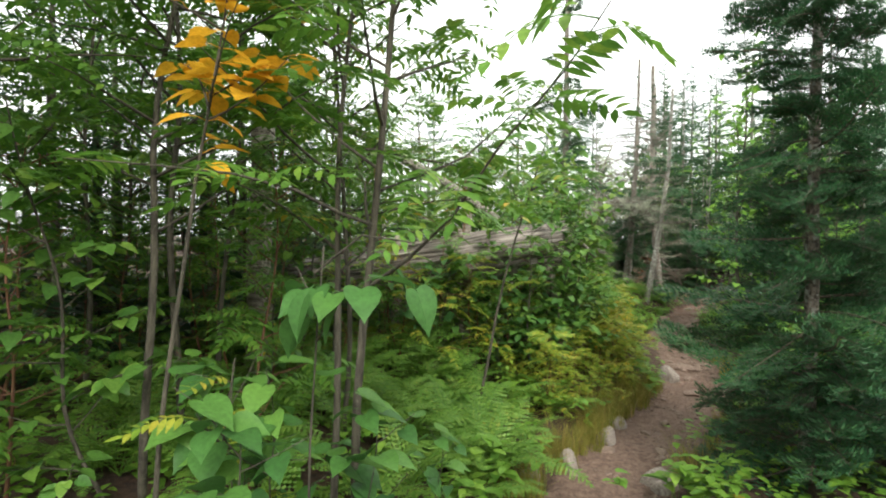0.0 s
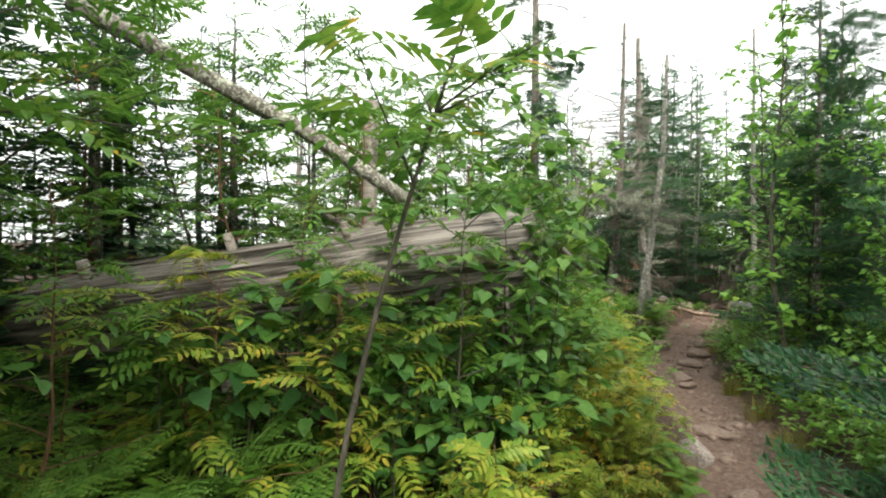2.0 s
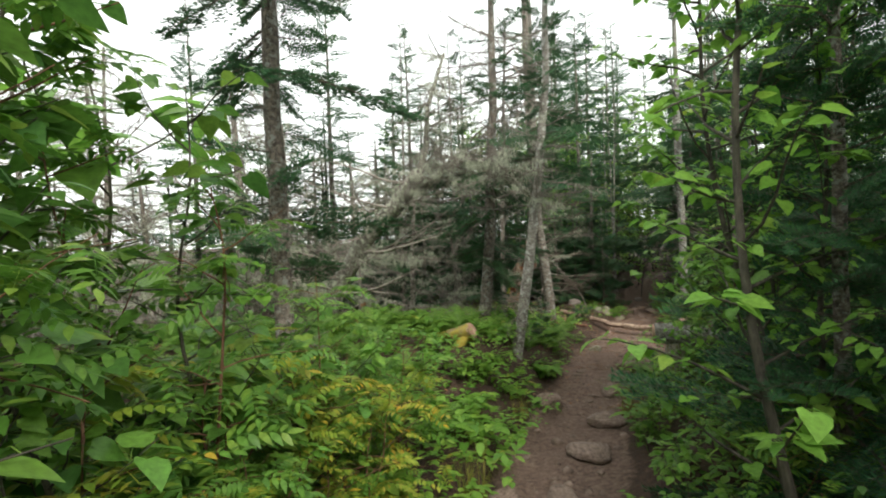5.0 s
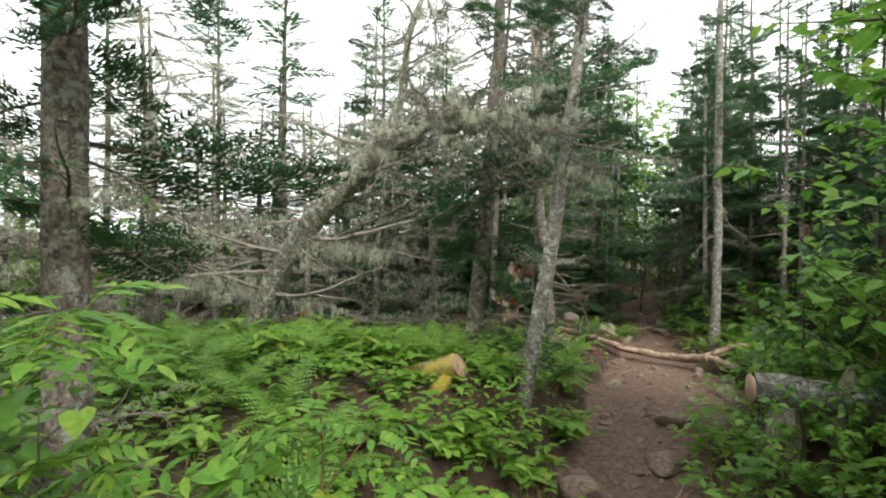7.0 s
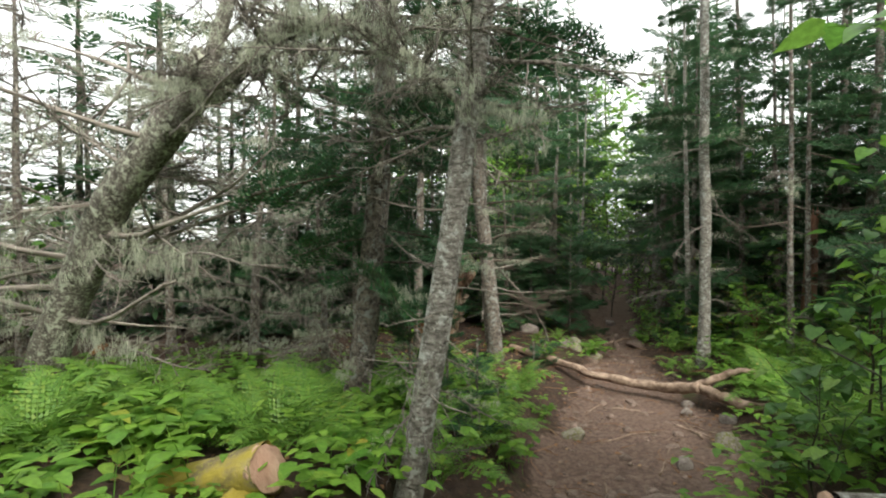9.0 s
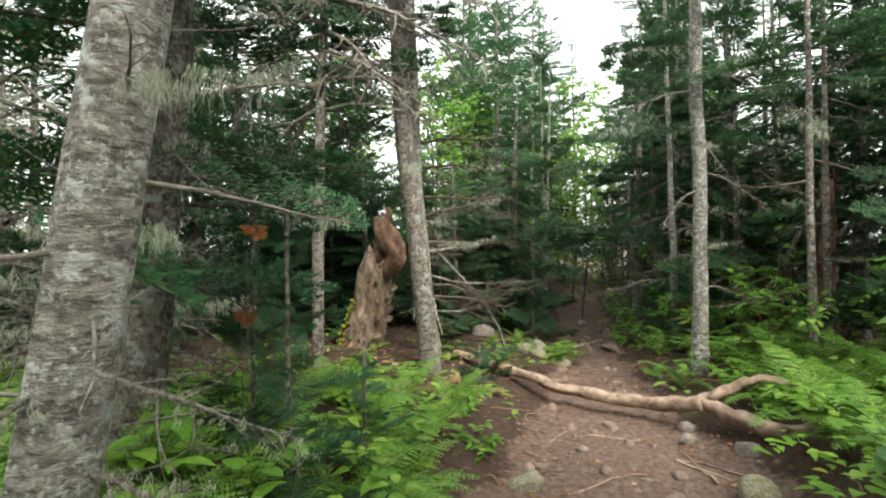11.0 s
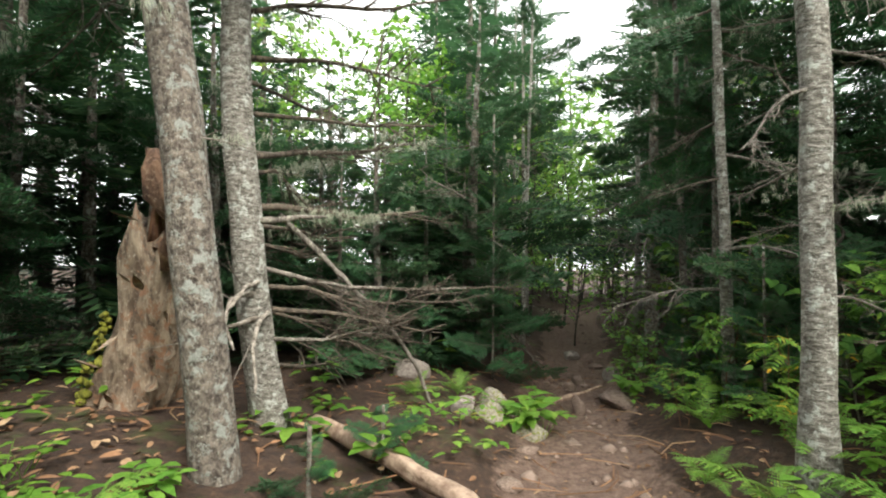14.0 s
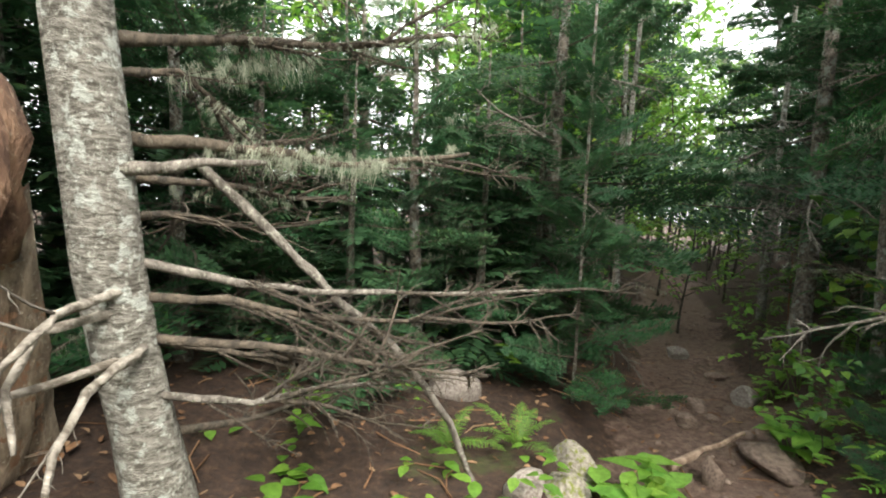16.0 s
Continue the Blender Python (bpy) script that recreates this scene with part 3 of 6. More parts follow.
# ---------------------------------------------------------------- the ground
def build_ground():
    def axis(lo, hi, fine_lo, fine_hi, step):
        xs = list(np.arange(fine_lo, fine_hi + 1e-6, step))
        s, v = step, fine_lo
        left = []
        while v > lo:
            s *= 1.35
            v -= s
            left.append(v)
        s, v = step, fine_hi
        right = []
        while v < hi:
            s *= 1.35
            v += s
            right.append(v)
        return left[::-1] + xs + right

    xs, ys = axis(-400, 400, -3.2, 6.5, .07), axis(-400, 400, -7.5, 14, .07)
    vs, tr = [], []
    for y in ys:
        for x in xs:
            vs.append((x, y, ground_z(x, y)))
            d, w, _ = seg_dist(x, y, TRAIL)
            tr.append(1 - sstep(w * .75, w + .28, d + .12 * noise.noise((x * 3, y * 3, 1))))
    n = len(xs)
    fs = [(j * n + i, j * n + i + 1, (j + 1) * n + i + 1, (j + 1) * n + i) for j in range(len(ys) - 1) for i in range(n - 1)]
    me = bpy.data.meshes.new("ground")
    me.from_pydata(vs, [], fs)
    at = me.attributes.new("trail", "FLOAT", "POINT")
    at.data.foreach_set("value", tr)
    me.materials.append(GROUND)
    me.polygons.foreach_set("use_smooth", [True] * len(fs))
    return tagged(new("ground", me), "reddish trodden dirt trail through mossy needle litter", "ground", kind="structure")


build_ground()


# ---------------------------------------------------------------- trees
def trunk_mesh(pts, r0, r1, mat, sides=14, rough=0.14, flare=1.35, seed=0, name="trunk"):
    g = Geo()
    dense = []
    for a, b in zip(pts, pts[1:]):
        n = max(2, int((Vector(b) - Vector(a)).length / .22))
        dense += [Vector(a).lerp(Vector(b), i / n) for i in range(n)]
    dense.append(Vector(pts[-1]))
    m = len(dense)
    rad = []
    for i in range(m):
        u = i / (m - 1)
        k = 1 + (flare - 1) * max(0, 1 - i * .22 / .35)
        rad.append((r0 + (r1 - r0) * u) * k)
        if 0 < i < m - 1:
            dense[i] = dense[i] + Vector((noise.noise((i * .31, seed, 0)), noise.noise((i * .31, seed, 7)), 0)) * r0 * .25
    g.tube(dense, rad, sides, rough, True, seed)
    return g.mesh(name, mat), dense


def put_branches(parent, line, lo, hi, n, meshes, smin, smax, pitch=(-10, 20), name="branch", lichen=0.0, top_small=True, arc=None):
    """Branches round a trunk line (points in the parent's frame) between heights lo and hi."""
    for i in range(n):
        z = lo + (hi - lo) * ((i + rnd(0, 1)) / n)
        k = 0
        while k < len(line) - 2 and line[k + 1].z < z:
            k += 1
        seg = max(1e-3, line[k + 1].z - line[k].z)
        o = line[k].lerp(line[k + 1], max(0, min(1, (z - line[k].z) / seg)))
        a = i * 2.399 + rnd(-.4, .4) if arc is None else radians(rnd(*arc))
        u = (z - lo) / max(.01, hi - lo)
        s = rnd(smin, smax) * ((1 - u) ** .8 * .85 + .15 if top_small else 1)
        p = radians(rnd(*pitch)) + (u * .5 if top_small else 0)
        d = Vector((math.cos(a) * math.cos(p), math.sin(a) * math.cos(p), math.sin(p)))
        b = part(name, random.choice(meshes), parent, aim(o, d, rnd(-.75, .75), s))
        if rnd(0, 1) < lichen:
            part("lichen_beard", random.choice(LICH), b, b.matrix_basis.inverted() @ aim(o + d * rnd(.05, .4) * s, d, 0, min(.75, max(.3, s * rnd(.5, .9)))), "pale grey-green hanging lichen")


def fir(x, y, h, r, n, spread, lo=.1, meshes=None, label="young balsam fir with dense dark green needles", group="firs along the trail", lean=(0, 0), bark=None, lichen=0.0, dead=0, dead_hi=2.5, pitch=(-14, 14)):
    e = thing("fir_tree", x, y, None, label, "tree", group)
    e.location.z -= .05
    me, line = trunk_mesh([(0, 0, 0), (lean[0] * .5, lean[1] * .5, h * .5), (lean[0], lean[1], h)], r, .008, bark or BARK, 10, seed=x * 3 + y)
    part("trunk", me, e)
    put_branches(e, line, lo, h * .98, n, meshes or FIR_B, spread * .8, spread * 1.2, pitch, "branch", lichen)
    if dead:
        put_branches(e, line, .4, dead_hi, dead, DEAD_B + DEAD_D, spread * .5, spread * .95, (-25, 10), "dead_branch", .3, False)
    return e


def far_fir_meshes():
    """Whole crowns for trees deeper in the wood."""
    out = []
    for k, (h, n, sp, lo) in enumerate(((6.0, 84, 1.3, .9), (7.5, 96, 1.45, 1.2), (4.2, 90, 1.1, .1))):
        vs, fs = [], []
        for i in range(n):
            z = lo + (h - lo - .1) * (i + rnd(0, 1)) / n
            a = i * 2.399 + rnd(-.4, .4)
            u = (z - lo) / (h - lo)
            p = radians(rnd(-18, 8)) + u * .4
            d = Vector((math.cos(a) * math.cos(p), math.sin(a) * math.cos(p), math.sin(p)))
            m = aim((0, 0, z), d, rnd(-.3, .3), sp * rnd(.65, 1.2) * ((1 - u) ** .8 * .9 + .12))
            src = random.choice(COARSE)
            off = len(vs)
            vs += [tuple(m @ v.co) for v in src.vertices]
            fs += [tuple(v + off for v in q.vertices) for q in src.polygons]
        me = bpy.data.meshes.new("crown")
        me.from_pydata(vs, [], fs)
        me.materials.append(NEEDLE_FAR)
        tm, _ = trunk_mesh([(0, 0, 0), (.05, .02, h * .5), (0, 0, h)], .08, .01, BARK, 8, seed=k)
        out.append((me, tm))
    return out


FAR_FIR = far_fir_meshes()


def far_fir(x, y, k, s, label="dark spruce standing deep in the wood"):
    e = thing("spruce_tree", x, y, None, label, "tree", "spruces in the wood", rz=rnd(0, 360), s=s)
    e.location.z -= .05
    part("trunk", FAR_FIR[k][1], e)
    part("crown", FAR_FIR[k][0], e)


def sapling(x, y, h, r, leaves, n, name="sapling", label="", mat=None, lean=(0, 0), lo=.4, side=3, ls=(.8, 1.3), z=None, category="sapling", group="saplings", branch_len=.45, side_label=""):
    """A thin stem with some side shoots that carry single leaves."""
    e = thing(name, x, y, z, label, category, group)
    g, sh = Geo(), Geo()
    m = 9
    pts = [Vector((lean[0] * (i / m) ** 1.5 + .03 * noise.noise((i * .5, x, y)), lean[1] * (i / m) ** 1.5 + .03 * noise.noise((i * .5, y, x)), h * i / m - .04)) for i in range(m + 1)]
    g.tube(pts, taper(r, max(.002, r * .25), m + 1), 7, .1)
    ends = []
    for i in range(side):
        u = rnd(lo, .95)
        k = min(m - 1, int(u * m))
        o = pts[k].lerp(pts[k + 1], u * m - k)
        a = i * 2.4 + rnd(-.5, .5)
        tp = wander(o, (math.cos(a), math.sin(a), rnd(.3, 1.0)), branch_len * rnd(.6, 1.2) * (1.2 - .5 * u), 5, .15)
        sh.tube(tp, taper(r * .4, .0015, 6), 5, 0, False)
        ends.append(tp)
    part("stem", g.mesh("stem", mat or STEM), e)
    part("branching", sh.mesh("branching", mat or STEM), e)
    for i in range(n):
        if ends and rnd(0, 1) < .72:
            tp = random.choice(ends)
            j = random.randint(1, 4)
            o = tp[j].lerp(tp[j + 1], rnd(0, 1))
        else:
            u = rnd(lo, 1)
            k = min(m - 1, int(u * m))
            o = pts[k].lerp(pts[k + 1], u * m - k)
        a = rnd(0, 6.283)
        part("leaf", random.choice(leaves), e, aim(o, (math.cos(a), math.sin(a), rnd(-.25, .5)), rnd(-.4, .4), rnd(*ls)))
    return e


def fern(x, y, s=1.0, n=7, label="lacy bright green woodland fern"):
    e = thing("fern", x, y, None, label, "fern", "ferns under the trees")
    for i in range(n):
        a = i * 360 / n + rnd(-25, 25)
        part("frond", random.choice(FRONDS), e, pose(0, 0, 0, 0, rnd(-48, -8), a) @ Matrix.Scale(s * rnd(.75, 1.15), 4))
    return e


def herb(x, y, k, s=1.0):
    e = thing("herb", x, y, None, "low broad-leaved green forest herb", "plant", "herbs on the forest floor", rz=rnd(0, 360), s=s)
    part("leaves", HERBS[k], e)


def tuft(x, y, s=1.0):
    e = thing("grass_tuft", x, y, None, "yellowing tuft of grass beside the trail", "grass", "grass tufts by the trail", rz=rnd(0, 360), s=s)
    part("blade_clump", random.choice(TUFTS), e)


# ---- named trees of the middle stretch
def tree_with_trunk(name, pts, r0, r1, mat, label, seed):
    bx, by = pts[0][0], pts[0][1]
    e = thing(name, bx, by, 0, label, "tree", "standing trees")
    loc = [(p[0] - bx, p[1] - by, p[2]) for p in pts]
    me, line = trunk_mesh(loc, r0, r1, mat, 16, seed=seed)
    part("trunk", me, e)
    return e, line


# pale leaning fir beside the trail, draped with lichen above head height
tb, lb = tree_with_trunk("fir_tree", [(.9, 4.42, .1), (1.0, 4.42, .62), (1.12, 4.4, 1.4), (1.26, 4.45, 2.3), (1.42, 4.6, 3.6), (1.5, 4.7, 5.4)], .068, .03, BARK_PALE, "pale leaning fir trunk with bare twigs and lichen", 2)
put_branches(tb, lb, .7, 2.0, 16, BARE, .22, .5, (-25, 12), "bare_branch", .12, False)
put_branches(tb, lb, .6, 1.15, 9, DEAD_B, .3, .5, (-35, -5), "dead_branch", .4, False)
put_branches(tb, lb, 2.0, 3.4, 18, DEAD_B, .5, .9, (-25, 15), "dead_branch", .95, False)
put_branches(tb, lb, 2.6, 5.3, 26, FIR_B, .6, 1.0, (-20, 10), "branch", .5)
# second fir behind it
ta, la = tree_with_trunk("fir_tree", [(.52, 5.62, .15), (.66, 5.6, 1.0), (.75, 5.6, 2.0), (.85, 5.7, 4.0), (.9, 5.8, 6.5)], .088, .03, BARK, "grey fir trunk with dead lower twigs", 5)
put_branches(ta, la, .5, 2.4, 16, DEAD_B + DEAD_D, .4, .8, (-25, 5), "dead_branch", .55, False)
put_branches(ta, la, 1.1, 2.7, 14, FIR_B, .7, 1.1, (-12, 6), "branch", .3, False)
put_branches(ta, la, 2.4, 6.2, 22, FIR_B, .7, 1.1, (-20, 8), "branch", .5)
# straight fir on the right-hand side of the trail
te, le = tree_with_trunk("fir_tree", [(4.28, 7.8, .05), (4.28, 7.8, 1.6), (4.26, 7.82, 3.2), (4.24, 7.85, 7.0)], .066, .03, BARK_PALE, "straight slender fir with pale banded bark", 8)
put_branches(te, le, .9, 3.0, 12, DEAD_B, .35, .7, (-20, 8), "dead_branch", .5, False)
put_branches(te, le, 2.1, 6.8, 22, FIR_B + SPR_B, .8, 1.2, (-22, 6), "branch", .35)
# thick fir and its neighbour where the trail enters the dark wood
tc, lc = tree_with_trunk("fir_tree", [(1.93, 8.02, -.05), (1.89, 7.98, .5), (1.83, 7.92, 1.1), (1.71, 7.92, 2.1), (1.63, 7.95, 3.4), (1.6, 8, 7)], .088, .05, BARK, "thick leaning fir trunk with flaky grey bark", 11)
put_branches(tc, lc, 1.3, 2.4, 4, BARE, .4, .7, (-20, 8), "bare_branch", .4, False)
put_branches(tc, lc, 2.3, 6.5, 22, FIR_B + SPR_B, 1.0, 1.5, (-18, 6), "branch", .5, True, (170, 350))
td, ld = tree_with_trunk("fir_tree", [(2.02, 8.62, .0), (1.94, 8.58, .55), (1.88, 8.5, 1.0), (1.83, 8.48, 1.6), (1.78, 8.5, 3.0), (1.75, 8.5, 6.5)], .085, .045, BARK_PALE, "fir trunk with long low dead boughs", 14)
put_branches(td, ld, .35, 1.5, 4, DEAD_D, .7, 1.2, (-16, 2), "dead_branch", .12, False, (0, 80))
put_branches(td, ld, 1.75, 2.3, 4, DEAD_D, .8, 1.2, (-10, 8), "dead_branch", .8, False, (-10, 80))
put_branches(td, ld, 2.5, 6.2, 22, FIR_B + SPR_B, 1.0, 1.5, (-18, 6), "branch", .5, True, (150, 350))
# its long low boughs, reaching out beside the trail
BOUGHS = (([(1.87, 8.6, 1.33), (2.1, 8.75, 1.33), (2.39, 8.95, 1.31), (2.78, 9.15, 1.38)], .02, 9),
          ([(1.9, 8.47, 1.23), (2.1, 8.5, 1.26), (2.24, 8.6, 1.28)], .019, 0),
          ([(1.9, 8.5, 1.02), (2.15, 8.65, .95), (2.33, 8.8, .91), (2.66, 9.0, .89), (3.14, 9.2, .89)], .014, 10),
          ([(1.93, 8.52, .92), (2.14, 8.6, .91), (2.35, 8.75, .84), (2.6, 8.9, .81), (2.9, 9.0, .88)], .013, 10),
          ([(1.95, 8.57, .8), (2.1, 8.7, .74), (2.27, 8.8, .67), (2.53, 8.95, .6)], .012, 8),
          ([(1.97, 8.55, .66), (2.24, 8.55, .65), (2.39, 8.6, .68), (2.58, 8.8, .64)], .012, 10),
          ([(1.83, 8.55, 1.56), (2.08, 8.8, 1.65), (2.33, 9.0, 1.7), (2.7, 9.2, 1.82)], .02, 12),
          ([(1.84, 8.55, 1.48), (1.96, 8.7, 1.53), (2.03, 8.8, 1.45)], .014, 6))
for q, (pts, r, twigs) in enumerate(BOUGHS):
    g = Geo()
    line, rad = crooked([Vector(p) - Vector((2.02, 8.62, 0)) for p in pts], r, r * .35, q * 1.7 + 1)
    g.tube(line, rad, 8, .25, True, q)
    bough = part("bough", g.mesh("bough", TWIG if q in (1, 2, 5) else TWIG_DARK), td, None, "long bare lichened dead bough")
    for _ in range(twigs):
        k = random.randint(3, len(line) - 2)
        d = (line[k + 1] - line[k]).normalized() + Vector((rnd(-.4, .7), rnd(-.5, .7), rnd(-.7, .25)))
        part("twig", random.choice(DEAD_D), bough, aim(line[k], d, rnd(-1, 1), rnd(.22, .55)))
    if q in (0, 6, 7):
        for _ in range(6):
            k = random.randint(3, len(line) - 2)
            part("lichen_beard", random.choice(LICH), bough, aim(line[k], line[k + 1] - line[k], 0, rnd(.3, .6)), "pale grey-green hanging lichen")
for q, pts in enumerate(([(1.95, 8.5, .95), (1.92, 8.3, .92), (1.88, 8.2, .82), (1.86, 8.15, .67)], [(1.98, 8.5, .8), (1.98, 8.3, .75), (1.99, 8.2, .66), (2.03, 8.1, .5)],
                         [(1.95, 8.5, .9), (1.86, 8.32, .87), (1.85, 8.25, .77), (1.91, 8.2, .66)], [(1.97, 8.5, .78), (1.8, 8.3, .73), (1.78, 8.2, .62)])):
    g = Geo()
    g.tube(*crooked([Vector(p) - Vector((2.02, 8.62, 0)) for p in pts], .013, .006, q + 31), 7, .3, True, q)
    part("bleached_limb", g.mesh("bleached_limb", DEADWOOD), td, None, "bleached crooked dead limb")
    part("twig", BARE[q % 3], td, aim(Vector(pts[1]) - Vector((2.02, 8.62, 0)), (rnd(-.8, .3), -.5, rnd(-.6, .3)), 0, .3))
# leaning dead pole caught in the boughs
g = Geo()
g.tube(*crooked([Vector(p) - Vector((2.07, 8.78, 1.24)) for p in ((1.98, 8.72, 1.3), (2.26, 8.8, 1.02), (2.39, 8.85, .87), (2.56, 8.97, .7), (2.75, 9.1, .4), (2.9, 9.2, .0))], .016, .012, 44), 8, .25, True, 5)
tagged(new("fallen_pole", g.mesh("fallen_pole", TWIG)), "thin dead pole leaning among bare boughs", "branch", "fallen poles").location = (2.07, 8.78, 1.24)

# dead leaning tree with an arching limb, thickly hung with lichen
tl, ll = tree_with_trunk("dead_tree", [(-1.95, 6.2, .15), (-1.72, 6.08, .8), (-1.5, 5.98, 1.25), (-.98, 5.62, 1.85), (-.4, 5.28, 2.4), (-.2, 5.2, 2.66)], .15, .105, BARK_LEAN, "dead leaning fir with arching limb, hung with lichen", 17)
me, l2 = trunk_mesh([(1.75, -1.0, 2.4), (2.2, -1.25, 2.75), (2.6, -1.42, 2.72), (2.95, -1.6, 2.45), (3.25, -1.68, 2.15)], .05, .02, BARK_LEAN, 9, .2, 1.0, 19)
part("arching_limb", me, tl)
me, l3 = trunk_mesh([(1.7, -.98, 2.5), (1.85, -1.0, 3.0), (1.9, -1.05, 3.5), (2.15, -1.1, 4.2)], .05, .015, BARK_LEAN, 9, .2, 1.0, 23)
part("top_limb", me, tl)
for i in range(16):
    k = random.randint(int(len(ll) * .35), len(ll) - 2)
    a = radians(rnd(120, 250)) if i < 10 else radians(rnd(-60, 60))
    d = Vector((math.cos(a), math.sin(a), rnd(-.15, .4))).normalized()
    s = rnd(1.0, 1.9)
    part("bare_limb", random.choice(BARE), tl, aim(ll[k], d, rnd(-1, 1), s), "bleached crooked dead limb")
    for q in range(2):
        part("dead_branch", random.choice(DEAD_B), tl, aim(ll[k] + d * s * rnd(.2, .7), d + Vector((rnd(-.6, .6), rnd(-.6, .6), rnd(-.5, .4))), rnd(-1, 1), rnd(.4, .8)))
    part("lichen_beard", random.choice(LICH), tl, aim(ll[k] + d * .2, d, 0, min(1.2, s * .8)), "pale grey-green hanging lichen")
for i in range(140):
    src = (l3 if i % 4 == 1 else ll) if i % 2 else l2
    k = random.randint(int(len(src) * .45) if src is ll else 0, len(src) - 2)
    o = src[k].lerp(src[k + 1], rnd(0, 1))
    a = rnd(0, 6.283)
    d = Vector((math.cos(a), math.sin(a), rnd(-.5, .55))).normalized()
    s = rnd(.3, .9)
    b = part("dead_branch", random.choice(DEAD_B), tl, aim(o, d, rnd(-1, 1), s))
    if rnd(0, 1) < .95:
        part("lichen_beard", random.choice(LICH), b, b.matrix_basis.inverted() @ aim(o, d, 0, s), "pale grey-green hanging lichen")

# dead lichen-hung spruces: two crowns of twigs and lichen, set out many times
def dead_crown(h, n, lo, smin, smax, seed):
    random.seed(seed)
    tw, li = Geo(), Geo()
    for i in range(n):
        z = lo + (h - lo) * (i + rnd(0, 1)) / n
        a, p = i * 2.399 + rnd(-.5, .5), radians(rnd(-32, 22))
        d = Vector((math.cos(a) * math.cos(p), math.sin(a) * math.cos(p), math.sin(p)))
        s = rnd(smin, smax) * (1.1 - .5 * z / h)
        m = aim((0, 0, z), d, rnd(-1, 1), s)
        for g, src in ((tw, random.choice(DEAD_B)), (li, random.choice(LICH))):
            off = len(g.v)
            g.v += [m @ v.co if g is tw else aim((0, 0, z), d, 0, s) @ v.co for v in src.vertices]
            g.f += [tuple(q + off for q in f.vertices) for f in src.polygons]
    return tw.mesh("dead_crown", TWIG), li.mesh("lichen_beard", LICHEN, False), trunk_mesh([(0, 0, 0), (.05, 0, h * .5), (.12, -.05, h)], .05, .012, BARK, 9, seed=seed)[0]


DEAD_C = [dead_crown(3.2, 34, .3, .7, 1.2, 41), dead_crown(2.2, 30, .15, .6, 1.1, 42)]
random.seed(43)
for x, y, k, s in ((-2.7, 5.6, 0, .75), (-3.2, 6.6, 0, 1.3), (-.6, 7.2, 1, 1.1), (-4.4, 4.8, 0, 1.2), (.2, 6.7, 1, .8), (-3.4, 4.3, 1, 1), (-2.6, 7.0, 0, 1.1), (-1.6, 7.7, 0, 1.0), (-5.2, 6.0, 0, 1.4), (-4.6, 3.4, 1, 1.1), (-5.8, 4.4, 0, 1.2), (-3.9, 7.8, 0, 1.4), (-6.6, 6.2, 0, 1.5)):
    e = thing("dead_spruce", x, y, None, "low dead spruce hung with pale lichen", "tree", "dead spruces in the clearing", rz=rnd(0, 360), s=s)
    part("trunk", DEAD_C[k][2], e)
    part("dead_crown", DEAD_C[k][0], e)
    part("lichen_beard", DEAD_C[k][1], e, None, "pale grey-green hanging lichen")
e, ln = tree_with_trunk("dead_spruce", [(1.0, 7.6, .1), (1.05, 7.6, 2.5), (1.2, 7.5, 5.4)], .05, .015, BARK, "dead spruce with a tangled broken grey crown", 3)
put_branches(e, ln, 2.3, 5.3, 60, DEAD_B, .8, 1.5, (-35, 20), "dead_branch", .5, False)
for q in range(5):
    part("bare_branch", BARE[q % 3], e, aim((.3 + .12 * q, -.3, 4.7 - .2 * q), (.5 - .3 * q, -.3, -.9), 0, 1.2), "bleached broken branch")

# rotten snag with yellow-green moss at its foot
ts = thing("rotten_snag", 1.2, 8.85, 0, "rotten red-brown broken trunk with peeling bark", "dead tree")
me, _ = trunk_mesh([(-.02, 0, -.12), (.05, -.06, .3), (.2, -.2, .75), (.3, -.32, 1.18)], .25, .12, SNAGBARK, 40, .6, 1.5, 3, "bark_shell")
for v in me.vertices:
    ax = Vector((.05 + .33 * (v.co.z - .3), -.06 - .33 * (v.co.z - .3), v.co.z))
    an = math.atan2(v.co.y - ax.y, v.co.x - ax.x)
    v.co += (v.co - ax) * (.22 * noise.noise((math.cos(an) * 5, math.sin(an) * 5, v.co.z * 1.3)) + .1 * noise.noise((math.cos(an) * 12, math.sin(an) * 12, v.co.z * 3)))
    if v.co.z > .9:
        v.co.z += .25 * (.3 - v.co.x) / .15 * (v.co.z - .9) + .16 * noise.noise((v.co.x * 14, v.co.y * 14, 0)) + .12 * noise.noise((v.co.x * 40, v.co.y * 40, 2))
part("bark_shell", me, ts, None, "peeling pale bark")
